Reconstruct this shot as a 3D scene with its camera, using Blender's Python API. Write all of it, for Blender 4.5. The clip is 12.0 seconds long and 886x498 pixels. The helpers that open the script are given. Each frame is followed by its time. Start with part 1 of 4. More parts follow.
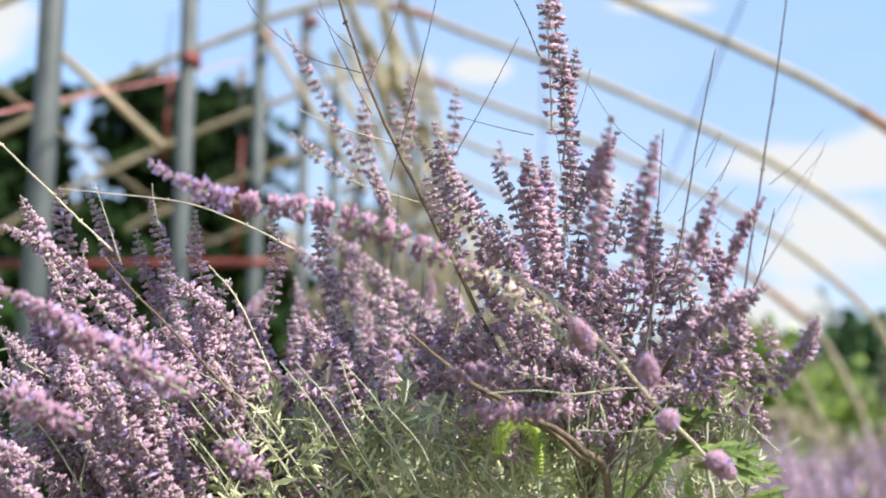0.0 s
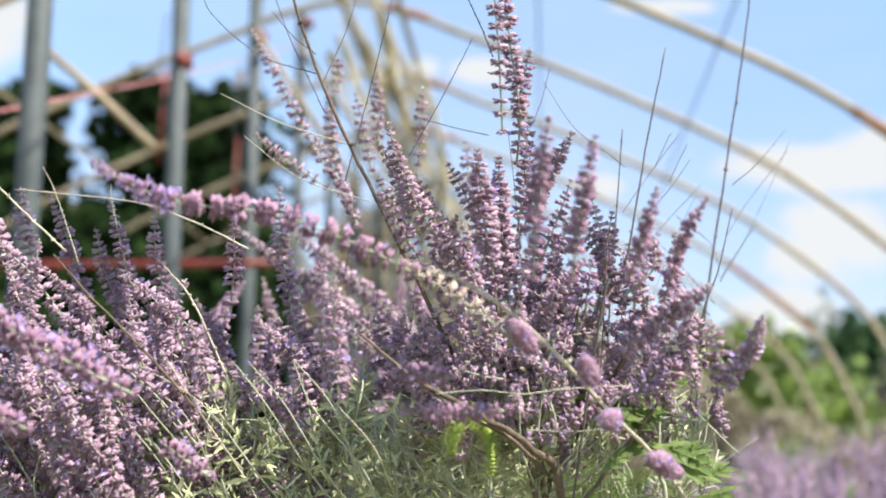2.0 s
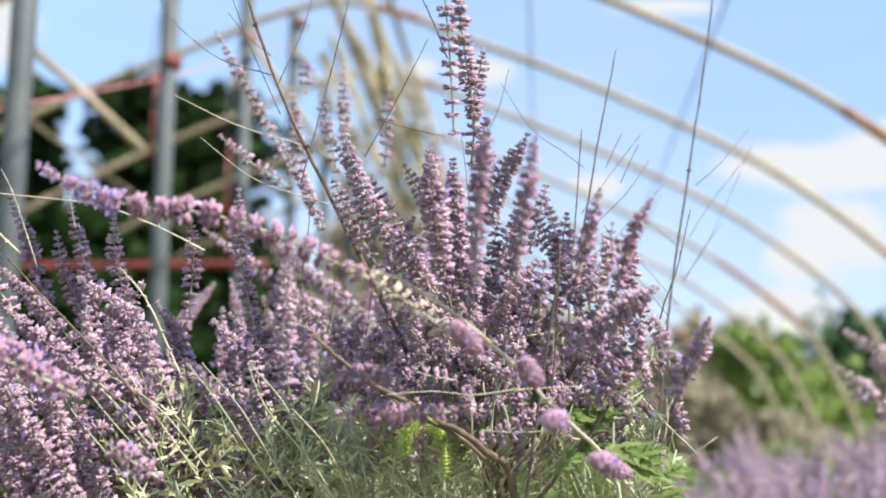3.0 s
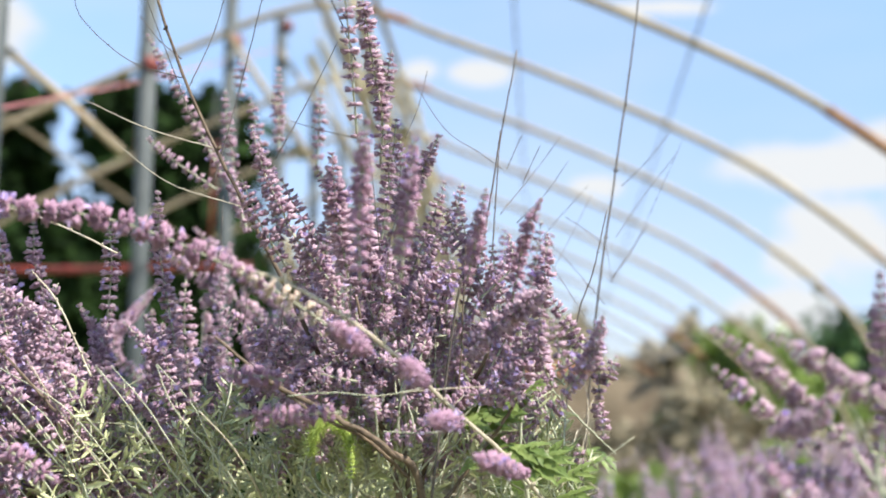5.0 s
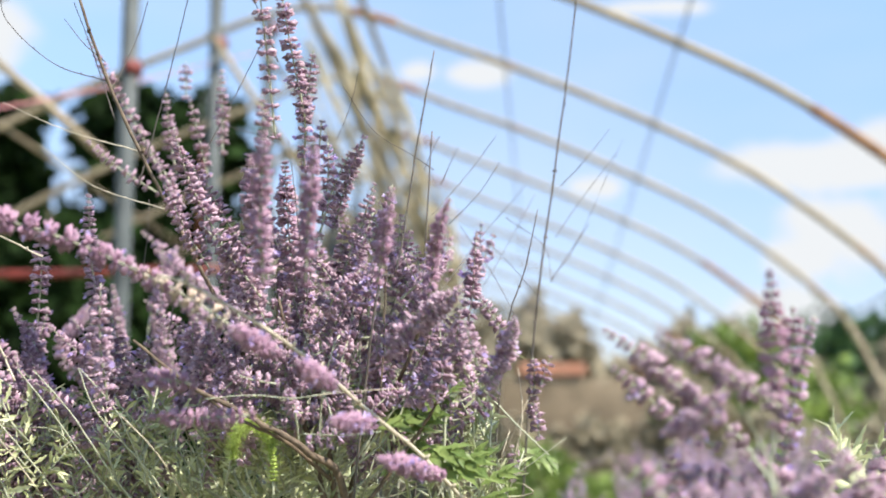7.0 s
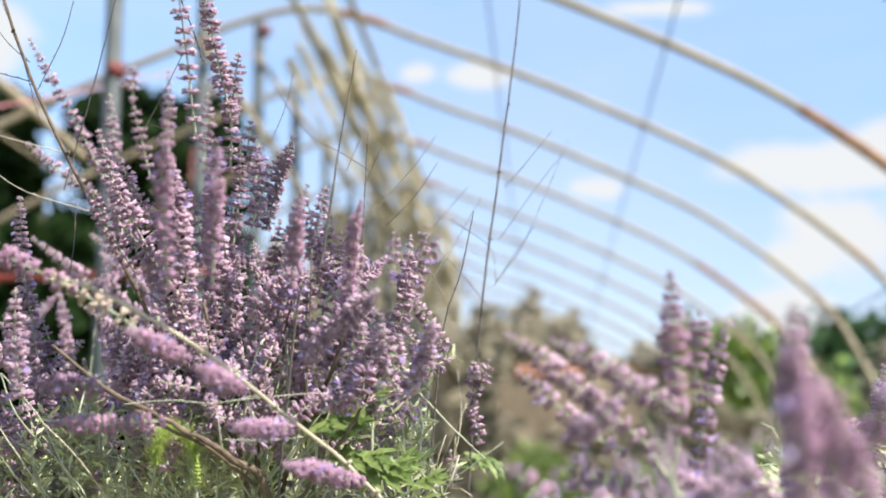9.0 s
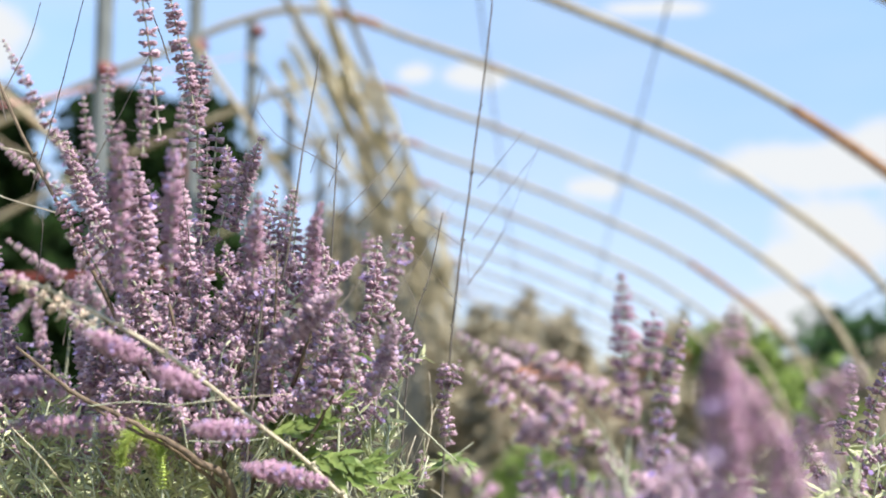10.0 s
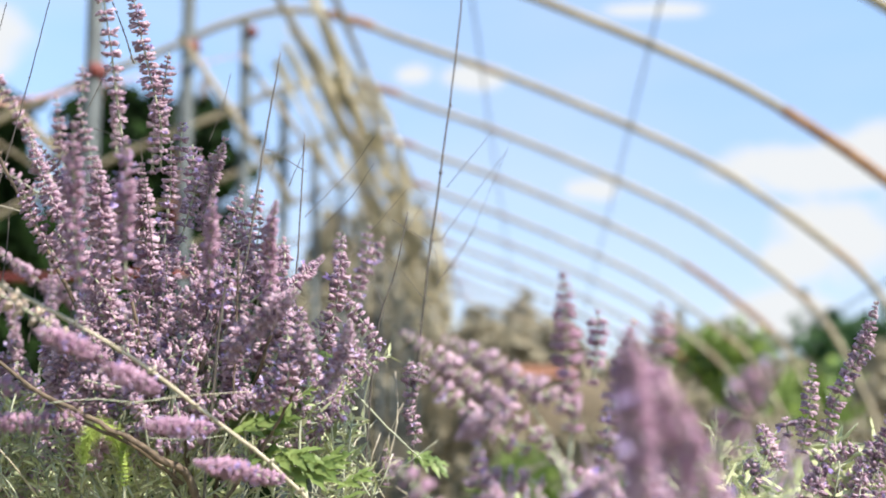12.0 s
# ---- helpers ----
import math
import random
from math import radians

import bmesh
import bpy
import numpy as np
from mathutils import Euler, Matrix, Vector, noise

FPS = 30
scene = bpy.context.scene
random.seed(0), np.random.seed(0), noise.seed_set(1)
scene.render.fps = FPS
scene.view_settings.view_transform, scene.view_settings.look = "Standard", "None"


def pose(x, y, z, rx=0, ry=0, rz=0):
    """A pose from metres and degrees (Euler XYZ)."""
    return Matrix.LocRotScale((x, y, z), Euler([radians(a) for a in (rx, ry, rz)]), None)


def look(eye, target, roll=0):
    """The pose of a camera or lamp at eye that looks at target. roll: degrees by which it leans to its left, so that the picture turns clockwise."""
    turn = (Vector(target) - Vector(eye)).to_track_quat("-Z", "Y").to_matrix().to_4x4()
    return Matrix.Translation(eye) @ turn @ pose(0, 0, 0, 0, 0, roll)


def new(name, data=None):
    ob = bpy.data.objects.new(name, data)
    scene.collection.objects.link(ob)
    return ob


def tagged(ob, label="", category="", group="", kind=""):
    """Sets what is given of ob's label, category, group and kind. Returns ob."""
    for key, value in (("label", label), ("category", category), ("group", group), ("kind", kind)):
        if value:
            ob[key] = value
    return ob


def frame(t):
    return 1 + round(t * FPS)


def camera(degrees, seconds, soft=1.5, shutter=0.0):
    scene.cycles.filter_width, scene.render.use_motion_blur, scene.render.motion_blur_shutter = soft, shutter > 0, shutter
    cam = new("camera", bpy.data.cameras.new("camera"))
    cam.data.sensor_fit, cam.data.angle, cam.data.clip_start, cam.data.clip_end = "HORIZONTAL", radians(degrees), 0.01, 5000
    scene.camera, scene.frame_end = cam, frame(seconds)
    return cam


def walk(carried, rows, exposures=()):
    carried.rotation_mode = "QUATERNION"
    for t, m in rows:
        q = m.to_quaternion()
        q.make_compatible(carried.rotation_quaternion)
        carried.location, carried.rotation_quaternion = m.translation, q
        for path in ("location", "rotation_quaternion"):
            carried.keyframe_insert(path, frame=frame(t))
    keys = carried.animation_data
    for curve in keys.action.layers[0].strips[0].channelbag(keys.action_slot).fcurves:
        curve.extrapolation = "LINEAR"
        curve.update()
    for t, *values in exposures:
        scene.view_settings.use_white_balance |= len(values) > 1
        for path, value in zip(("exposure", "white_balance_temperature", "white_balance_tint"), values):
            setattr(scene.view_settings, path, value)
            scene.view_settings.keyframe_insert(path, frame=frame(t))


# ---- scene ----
cam = camera(40.0, 12.0, soft=1.8)
PATH = [
    (0, (0.057, 0.112, 0.876), (-0.102, 2.071, 1.25), 1.1),
    (0.5, (0.058, 0.115, 0.876), (-0.102, 2.073, 1.251), 1.1),
    (1, (0.058, 0.108, 0.874), (-0.102, 2.067, 1.249), 1.1),
    (1.5, (0.076, 0.111, 0.875), (-0.088, 2.069, 1.249), 1.1),
    (2, (0.098, 0.114, 0.876), (-0.065, 2.071, 1.251), 1.1),
    (2.5, (0.114, 0.115, 0.877), (-0.05, 2.072, 1.252), 0.9),
    (3, (0.135, 0.116, 0.877), (-0.026, 2.074, 1.253), 1.0),
    (5, (0.212, 0.119, 0.877), (0.05, 2.076, 1.256), 0.7),
    (5.5, (0.234, 0.126, 0.878), (0.071, 2.083, 1.258), 0.6),
    (6, (0.251, 0.128, 0.878), (0.088, 2.085, 1.259), 0.3),
    (6.5, (0.264, 0.129, 0.879), (0.102, 2.086, 1.259), 0.4),
    (7, (0.275, 0.127, 0.878), (0.114, 2.083, 1.259), 0.3),
    (7.5, (0.289, 0.131, 0.878), (0.127, 2.087, 1.26), 0.2),
    (9.5, (0.347, 0.148, 0.882), (0.186, 2.104, 1.266), 0.1),
    (10, (0.359, 0.148, 0.882), (0.201, 2.104, 1.266), 0.0),
    (10.5, (0.368, 0.145, 0.88), (0.211, 2.101, 1.266), 0.1),
    (11, (0.376, 0.142, 0.879), (0.219, 2.098, 1.265), 0.1),
    (11.5, (0.381, 0.144, 0.88), (0.226, 2.1, 1.265), 0.1),
    (12, (0.39, 0.143, 0.879), (0.235, 2.1, 1.265), 0.1),
]
walk(cam, [(t, look(eye, target, roll)) for t, eye, target, roll in PATH])
cam.data.dof.use_dof = True
cam.data.dof.focus_distance = 1.05
cam.data.dof.aperture_fstop = 4.0

# ---- world, sun, exposure ----
SUN_DIR = Vector((0.80, -0.52, 1.05)).normalized()
world = bpy.data.worlds.new("sky")
scene.world = world
world.use_nodes = True
wn, wl = world.node_tree.nodes, world.node_tree.links
wn.clear()


def wmath(op, a, b=None):
    n = wn.new("ShaderNodeMath")
    n.operation = op
    for i, v in enumerate((a, b)):
        if v is None:
            continue
        if isinstance(v, (int, float)):
            n.inputs[i].default_value = v
        else:
            wl.new(v, n.inputs[i])
    return n.outputs[0]


sky = wn.new("ShaderNodeTexSky")
sky.sky_type = "NISHITA"
sky.sun_disc = False
sky.sun_elevation = math.asin(SUN_DIR.z)
sky.sun_rotation = math.atan2(SUN_DIR.x, SUN_DIR.y)
sky.altitude, sky.air_density, sky.dust_density, sky.ozone_density = 100, 1.0, 0.2, 1.6
coord = wn.new("ShaderNodeTexCoord")
split = wn.new("ShaderNodeSeparateXYZ")
wl.new(coord.outputs["Generated"], split.inputs[0])
ahead = wmath("MAXIMUM", split.outputs[1], 0.05)
su, sv = wmath("DIVIDE", split.outputs[0], ahead), wmath("DIVIDE", split.outputs[2], ahead)
puff = wn.new("ShaderNodeTexNoise")
puff.inputs["Scale"].default_value, puff.inputs["Detail"].default_value, puff.inputs["Roughness"].default_value = 13.0, 6.0, 0.55
wl.new(coord.outputs["Generated"], puff.inputs["Vector"])
rough_edge = wmath("MULTIPLY", wmath("SUBTRACT", puff.outputs["Fac"], 0.5), 2.2)


def cloud(u, v, a, b):
    """A cumulus round the direction (u, v): its cover from 0 to 1."""
    du = wmath("DIVIDE", wmath("SUBTRACT", su, u), a)
    dv = wmath("DIVIDE", wmath("SUBTRACT", sv, v), b)
    r = wmath("SQRT", wmath("ADD", wmath("MULTIPLY", du, du), wmath("MULTIPLY", dv, dv)))
    m = wn.new("ShaderNodeMapRange")
    m.interpolation_type = "SMOOTHSTEP"
    wl.new(wmath("ADD", wmath("SUBTRACT", 1.0, r), rough_edge), m.inputs[0])
    m.inputs[1].default_value, m.inputs[2].default_value = -0.15, 0.48
    return m.outputs[0]


cover = cloud(0.25, 0.262, 0.105, 0.024)
for c in ((0.19, 0.262, 0.035, 0.012), (0.30, 0.272, 0.07, 0.03), (0.265, 0.202, 0.075, 0.038), (0.215, 0.185, 0.04, 0.018), (0.36, 0.21, 0.10, 0.06),
          (0.5, 0.26, 0.16, 0.07), (-0.50, 0.385, 0.055, 0.05), (-0.050, 0.348, 0.030, 0.012), (-0.106, 0.351, 0.017, 0.011),
          (0.043, 0.247, 0.025, 0.011), (0.195, 0.136, 0.05, 0.022), (0.10, 0.405, 0.05, 0.008), (-0.8, 0.5, 0.2, 0.1), (0.9, 0.6, 0.2, 0.08)):
    cover = wmath("MAXIMUM", cover, cloud(*c))
veil = wn.new("ShaderNodeTexNoise")
veil.inputs["Scale"].default_value, veil.inputs["Detail"].default_value = 2.2, 4.0
streak = wn.new("ShaderNodeMapping")
streak.inputs["Scale"].default_value, streak.inputs["Rotation"].default_value = (1.0, 1.0, 3.2), (0.0, radians(18), 0.0)
wl.new(coord.outputs["Generated"], streak.inputs["Vector"])
wl.new(streak.outputs[0], veil.inputs["Vector"])
thin = wn.new("ShaderNodeMapRange")
wl.new(veil.outputs["Fac"], thin.inputs[0])
thin.inputs[1].default_value, thin.inputs[2].default_value, thin.inputs[4].default_value = 0.42, 0.72, 0.30
low = wn.new("ShaderNodeMapRange")
wl.new(sv, low.inputs[0])
low.inputs[1].default_value, low.inputs[2].default_value, low.inputs[3].default_value, low.inputs[4].default_value = 0.05, 0.30, 0.08, 0.0
cover = wmath("MAXIMUM", wmath("MAXIMUM", cover, thin.outputs[0]), low.outputs[0])
blend = wn.new("ShaderNodeMixRGB")
wl.new(cover, blend.inputs[0])
tint = wn.new("ShaderNodeMixRGB")
tint.blend_type = "MULTIPLY"
tint.inputs[0].default_value = 1.0
depth = wn.new("ShaderNodeMapRange")
wl.new(sv, depth.inputs[0])
depth.inputs[1].default_value, depth.inputs[2].default_value = 0.12, 0.42
shade = wn.new("ShaderNodeMixRGB")
shade.inputs[1].default_value, shade.inputs[2].default_value = (0.98, 0.86, 0.87, 1), (1.46, 1.42, 1.36, 1)
wl.new(depth.outputs[0], shade.inputs[0])
wl.new(shade.outputs[0], tint.inputs[2])
wl.new(sky.outputs[0], tint.inputs[1])
wl.new(tint.outputs[0], blend.inputs[1])
blend.inputs[2].default_value = (4.05, 4.17, 4.3, 1)
back = wn.new("ShaderNodeBackground")
back.inputs[1].default_value = 0.110
wl.new(blend.outputs[0], back.inputs[0])
out = wn.new("ShaderNodeOutputWorld")
wl.new(back.outputs[0], out.inputs[0])

sun = new("sun", bpy.data.lights.new("sun", "SUN"))
sun.data.energy, sun.data.angle, sun.data.color = 5.0, radians(0.6), (1.0, 0.94, 0.83)
sun.matrix_world = look(SUN_DIR * 40, (0, 0, 0))
scene.view_settings.exposure = 0.99


# ---- materials ----
def mat(name, dark, light, scale=40.0, rough=0.6, metal=0.0, bump=0.3, fine=6.0, island=0.0, through_light=0.0, spots=None):
    """A surface that varies from dark to light at two scales; island: how much separate pieces differ; spots: (colour, amount, scale)."""
    m = bpy.data.materials.new(name)
    m.use_nodes = True
    ns, ln = m.node_tree.nodes, m.node_tree.links
    bsdf = ns["Principled BSDF"]
    tc = ns.new("ShaderNodeTexCoord")
    big, small = ns.new("ShaderNodeTexNoise"), ns.new("ShaderNodeTexNoise")
    big.inputs["Scale"].default_value, small.inputs["Scale"].default_value = scale, scale * fine
    big.inputs["Detail"].default_value, small.inputs["Detail"].default_value = 3, 2
    for n in (big, small):
        ln.new(tc.outputs["Object"], n.inputs["Vector"])
    mix = ns.new("ShaderNodeMath")
    mix.operation = "MULTIPLY_ADD"
    ln.new(small.outputs["Fac"], mix.inputs[0])
    mix.inputs[1].default_value = 0.45
    ln.new(big.outputs["Fac"], mix.inputs[2])
    fac = ns.new("ShaderNodeMapRange")
    ln.new(mix.outputs[0], fac.inputs[0])
    fac.inputs[1].default_value, fac.inputs[2].default_value = 0.45, 1.0
    value = fac.outputs[0]
    if island:
        geo = ns.new("ShaderNodeNewGeometry")
        part_mix = ns.new("ShaderNodeMix")
        part_mix.inputs[0].default_value = island
        ln.new(value, part_mix.inputs[2])
        ln.new(geo.outputs["Random Per Island"], part_mix.inputs[3])
        value = part_mix.outputs[0]
    ramp = ns.new("ShaderNodeMixRGB")
    ln.new(value, ramp.inputs[0])
    ramp.inputs[1].default_value, ramp.inputs[2].default_value = (*dark, 1), (*light, 1)
    colour = ramp.outputs[0]
    if spots:
        sp = ns.new("ShaderNodeTexNoise")
        sp.inputs["Scale"].default_value, sp.inputs["Detail"].default_value = spots[2], 5
        ln.new(tc.outputs["Object"], sp.inputs["Vector"])
        edge = ns.new("ShaderNodeMapRange")
        ln.new(sp.outputs["Fac"], edge.inputs[0])
        edge.inputs[1].default_value, edge.inputs[2].default_value = 1 - spots[1] - 0.06, 1 - spots[1] + 0.06
        over = ns.new("ShaderNodeMixRGB")
        ln.new(edge.outputs[0], over.inputs[0])
        ln.new(colour, over.inputs[1])
        over.inputs[2].default_value = (*spots[0], 1)
        colour = over.outputs[0]
    ln.new(colour, bsdf.inputs["Base Color"])
    bsdf.inputs["Roughness"].default_value, bsdf.inputs["Metallic"].default_value = rough, metal
    if bump:
        b = ns.new("ShaderNodeBump")
        b.inputs["Strength"].default_value, b.inputs["Distance"].default_value = bump, 0.3 / scale
        ln.new(mix.outputs[0], b.inputs["Height"])
        ln.new(b.outputs[0], bsdf.inputs["Normal"])
    if through_light:
        tl, ms = ns.new("ShaderNodeBsdfTranslucent"), ns.new("ShaderNodeMixShader")
        ln.new(colour, tl.inputs["Color"])
        ms.inputs[0].default_value = through_light
        ln.new(bsdf.outputs[0], ms.inputs[1])
        ln.new(tl.outputs[0], ms.inputs[2])
        ln.new(ms.outputs[0], ns["Material Output"].inputs["Surface"])
    return m


CALYX = mat("calyx_mauve", (0.25, 0.10, 0.22), (0.90, 0.69, 0.79), 120, 0.75, bump=0.2, island=0.5, through_light=0.40)
CALYX_PINK = mat("calyx_pink_mauve", (0.27, 0.11, 0.23), (0.76, 0.50, 0.65), 120, 0.75, bump=0.2, island=0.35, through_light=0.40)
CALYX_DRY = mat("calyx_dry_cream", (0.36, 0.24, 0.22), (0.88, 0.76, 0.62), 120, 0.8, bump=0.2, island=0.6, through_light=0.25)
PETAL = mat("petal_lavender", (0.38, 0.26, 0.60), (0.70, 0.57, 0.82), 150, 0.6, bump=0, island=0.7, through_light=0.35)
STEM_GREY = mat("stem_grey_green", (0.22, 0.24, 0.16), (0.50, 0.50, 0.38), 90, 0.7, island=0.3)
STEM_PALE = mat("stem_pale_straw", (0.32, 0.27, 0.20), (0.62, 0.55, 0.43), 90, 0.6)
STEM_WOOD = mat("stem_brown_woody", (0.045, 0.030, 0.022), (0.20, 0.145, 0.10), 120, 0.8, bump=0.6)
TWIG = mat("twig_dark_dry", (0.05, 0.045, 0.045), (0.16, 0.13, 0.11), 150, 0.8, island=0.2)
TWIG_PALE = mat("twig_pale_dry", (0.26, 0.23, 0.18), (0.55, 0.50, 0.40), 150, 0.8, island=0.3)
LEAF_GREY = mat("leaf_grey_green", (0.21, 0.25, 0.095), (0.74, 0.75, 0.46), 60, 0.6, island=0.7, through_light=0.25)
LEAF_GREEN = mat("leaf_fresh_green", (0.09, 0.15, 0.04), (0.30, 0.37, 0.12), 40, 0.45, island=0.5, through_light=0.35)
FOXTAIL = mat("foxtail_green", (0.30, 0.42, 0.06), (0.66, 0.76, 0.24), 80, 0.6, island=0.5, through_light=0.4)
# conifer green taken nearly black: the shade among the trees is in the colour
TREE_SHADED = mat("conifer_shade_green", (0.002, 0.006, 0.002), (0.019, 0.043, 0.008), 3, 0.9, bump=0, island=0.6, through_light=0.1)
TREE_GREEN = mat("broadleaf_foliage", (0.045, 0.09, 0.014), (0.27, 0.36, 0.08), 3, 0.4, bump=0, island=0.65, through_light=0.3)
TREE_BLUE = mat("distant_foliage", (0.02, 0.05, 0.02), (0.07, 0.13, 0.05), 2, 0.6, bump=0, island=0.6, through_light=0.2)
DRY_BRUSH = mat("dry_brush", (0.20, 0.175, 0.12), (0.40, 0.35, 0.255), 4, 0.8, bump=0, island=0.6, through_light=0.2)
BARK = mat("bark", (0.05, 0.035, 0.025), (0.17, 0.13, 0.10), 14, 0.9, bump=0.8)
HOOP_PAINT = mat("weathered_beige_tube", (0.18, 0.14, 0.088), (0.37, 0.305, 0.21), 5, 0.55, bump=0.2, fine=12, spots=((0.22, 0.10, 0.045), 0.33, 2.5))
RUST = mat("rusted_sleeve", (0.13, 0.055, 0.025), (0.34, 0.18, 0.09), 18, 0.8, bump=0.5)
GALVANISED = mat("galvanised_steel", (0.035, 0.042, 0.045), (0.085, 0.098, 0.10), 9, 0.65, bump=0.15, fine=9)
RED_PAINT = mat("red_paint", (0.07, 0.01, 0.01), (0.20, 0.03, 0.02), 7, 0.5, spots=((0.16, 0.06, 0.04), 0.3, 6))
ROPE_RED = mat("faded_red_cord", (0.42, 0.13, 0.14), (0.66, 0.32, 0.34), 30, 0.8)
FILM = mat("grimy_film", (0.54, 0.50, 0.40), (0.78, 0.74, 0.64), 4, 0.5, bump=0.5, fine=8, through_light=0.7)
SHED_ROOF = mat("grey_shed_roof", (0.10, 0.10, 0.10), (0.25, 0.24, 0.22), 3, 0.7)
SHED_WALL = mat("brown_boards", (0.13, 0.095, 0.06), (0.29, 0.225, 0.15), 3, 0.8, bump=0.5)
TERRACOTTA = mat("terracotta", (0.30, 0.12, 0.07), (0.52, 0.26, 0.17), 4, 0.8)
SOIL = mat("soil_and_weeds", (0.06, 0.06, 0.025), (0.30, 0.25, 0.14), 0.9, 0.95, bump=0.6, fine=9, spots=((0.10, 0.15, 0.04), 0.45, 0.7))

for m in (CALYX, CALYX_PINK, CALYX_DRY, LEAF_GREY):
    m.node_tree.nodes["Principled BSDF"].inputs["Sheen Weight"].default_value = 0.35

for m in (TREE_SHADED, TREE_BLUE, DRY_BRUSH):
    m.node_tree.nodes["Principled BSDF"].inputs["Specular IOR Level"].default_value = 0.15


# ---- mesh helpers ----
def mesh_of(name, verts, faces, mats, index=None, smooth=True):
    """A mesh from arrays of corners and triangles."""
    v, f = np.asarray(verts, dtype=np.float32).reshape(-1, 3), np.asarray(faces, dtype=np.int32).reshape(-1, 3)
    me = bpy.data.meshes.new(name)
    me.vertices.add(len(v))
    me.vertices.foreach_set("co", v.ravel())
    me.loops.add(f.size)
    me.loops.foreach_set("vertex_index", f.ravel())
    me.polygons.add(len(f))
    me.polygons.foreach_set("loop_start", np.arange(0, f.size, 3, dtype=np.int32))
    for m in mats:
        me.materials.append(m)
    if index is not None:
        me.polygons.foreach_set("material_index", np.asarray(index, dtype=np.int32))
    me.polygons.foreach_set("use_smooth", np.full(len(f), smooth))
    me.update(calc_edges=True)
    return me


class Heap:
    """Collects triangles with their material numbers."""

    def __init__(self):
        self.v, self.f, self.i, self.n = [], [], [], 0

    def add(self, v, f, index=0):
        v, f = np.asarray(v, dtype=float).reshape(-1, 3), np.asarray(f, dtype=int).reshape(-1, 3)
        self.v.append(v)
        self.f.append(f + self.n)
        self.i.append(np.full(len(f), index))
        self.n += len(v)

    def stamp(self, v, f, rot, pos, index=0):
        """Many copies of one small shape: rot (n,3,3), pos (n,3)."""
        v, f = np.asarray(v, dtype=float), np.asarray(f, dtype=int)
        n = len(pos)
        if not n:
            return
        w = np.einsum("nij,kj->nki", rot, v) + np.asarray(pos)[:, None, :]
        g = f[None] + (np.arange(n) * len(v))[:, None, None]
        self.add(w.reshape(-1, 3), g.reshape(-1, 3), index)

    def mesh(self, name, mats, smooth=True):
        return mesh_of(name, np.concatenate(self.v), np.concatenate(self.f), mats, np.concatenate(self.i), smooth)


def part(name, me, parent, label=""):
    ob = new(name, me)
    ob.parent = parent
    if label:
        ob["label"] = label
    return ob


def thing(name, label, category, group="", kind="", place=(0, 0, 0)):
    ob = tagged(new(name), label, category, group, kind)
    ob.location = place
    return ob


def bezier(points, n):
    """n + 1 places along a smooth line through the points."""
    p = np.asarray(points, dtype=float)
    if len(p) == 2:
        p = np.array([p[0], (p[0] + p[1]) / 2, p[1]])
    q = np.vstack([2 * p[0] - p[1], p, 2 * p[-1] - p[-2]])
    res = []
    for t in np.linspace(0, len(p) - 1, n + 1):
        k = min(int(t), len(p) - 2)
        u = t - k
        a, b, c, d = q[k], q[k + 1], q[k + 2], q[k + 3]
        res.append(0.5 * (2 * b + (c - a) * u + (2 * a - 5 * b + 4 * c - d) * u * u + (3 * b - a - 3 * c + d) * u ** 3))
    return np.array(res)


def frames_along(path):
    """Unit tangents and two normals along a line."""
    t = np.gradient(path, axis=0)
    t /= np.linalg.norm(t, axis=1)[:, None] + 1e-9
    ref = np.where(np.abs(t[:, 2:3]) > 0.9, [[1.0, 0, 0]], [[0, 0, 1.0]])
    a = np.cross(t, ref)
    a /= np.linalg.norm(a, axis=1)[:, None] + 1e-9
    return t, a, np.cross(t, a)


def tube(heap, path, radii, sides=6, index=0):
    path = np.asarray(path, dtype=float)
    _, a, b = frames_along(path)
    radii = np.broadcast_to(radii, len(path))
    ang = np.linspace(0, 2 * math.pi, sides, endpoint=False)
    v = path[:, None] + radii[:, None, None] * (np.cos(ang)[None, :, None] * a[:, None] + np.sin(ang)[None, :, None] * b[:, None])
    f = []
    for i in range(len(path) - 1):
        for j in range(sides):
            p, q = i * sides + j, i * sides + (j + 1) % sides
            f += [(p, q, q + sides), (p, q + sides, p + sides)]
    n = len(path) * sides
    vv = np.vstack([v.reshape(-1, 3), path[:1], path[-1:]])
    for j in range(sides):
        f += [(n, (j + 1) % sides, j), (n + 1, n - sides + j, n - sides + (j + 1) % sides)]
    heap.add(vv, f, index)


def rotations(x, y, z):
    """Stacks three columns of unit vectors into rotations (n,3,3)."""
    return np.stack([x, y, z], axis=2)


def unit(a):
    return a / (np.linalg.norm(a, axis=-1, keepdims=True) + 1e-9)


# ---- ground ----
def build_ground():
    bm = bmesh.new()
    bmesh.ops.create_grid(bm, x_segments=60, y_segments=60, size=1.0)
    for v in bm.verts:
        r = max(abs(v.co.x), abs(v.co.y))
        v.co *= 12 + 1500 * r ** 4
        if r < 0.9:
            v.co.z = 0.05 * noise.noise((v.co.x * 0.4, v.co.y * 0.4, 0))
    me = bpy.data.meshes.new("ground")
    bm.to_mesh(me)
    bm.free()
    me.materials.append(SOIL)
    tagged(new("ground", me), "brown soil with patches of green weeds", "ground", kind="structure")


build_ground()

# ---- greenhouse frame ----
APEX_X = -1.12
HOOP_Y = [3.05 + 1.365 * k for k in range(-3, 12)]


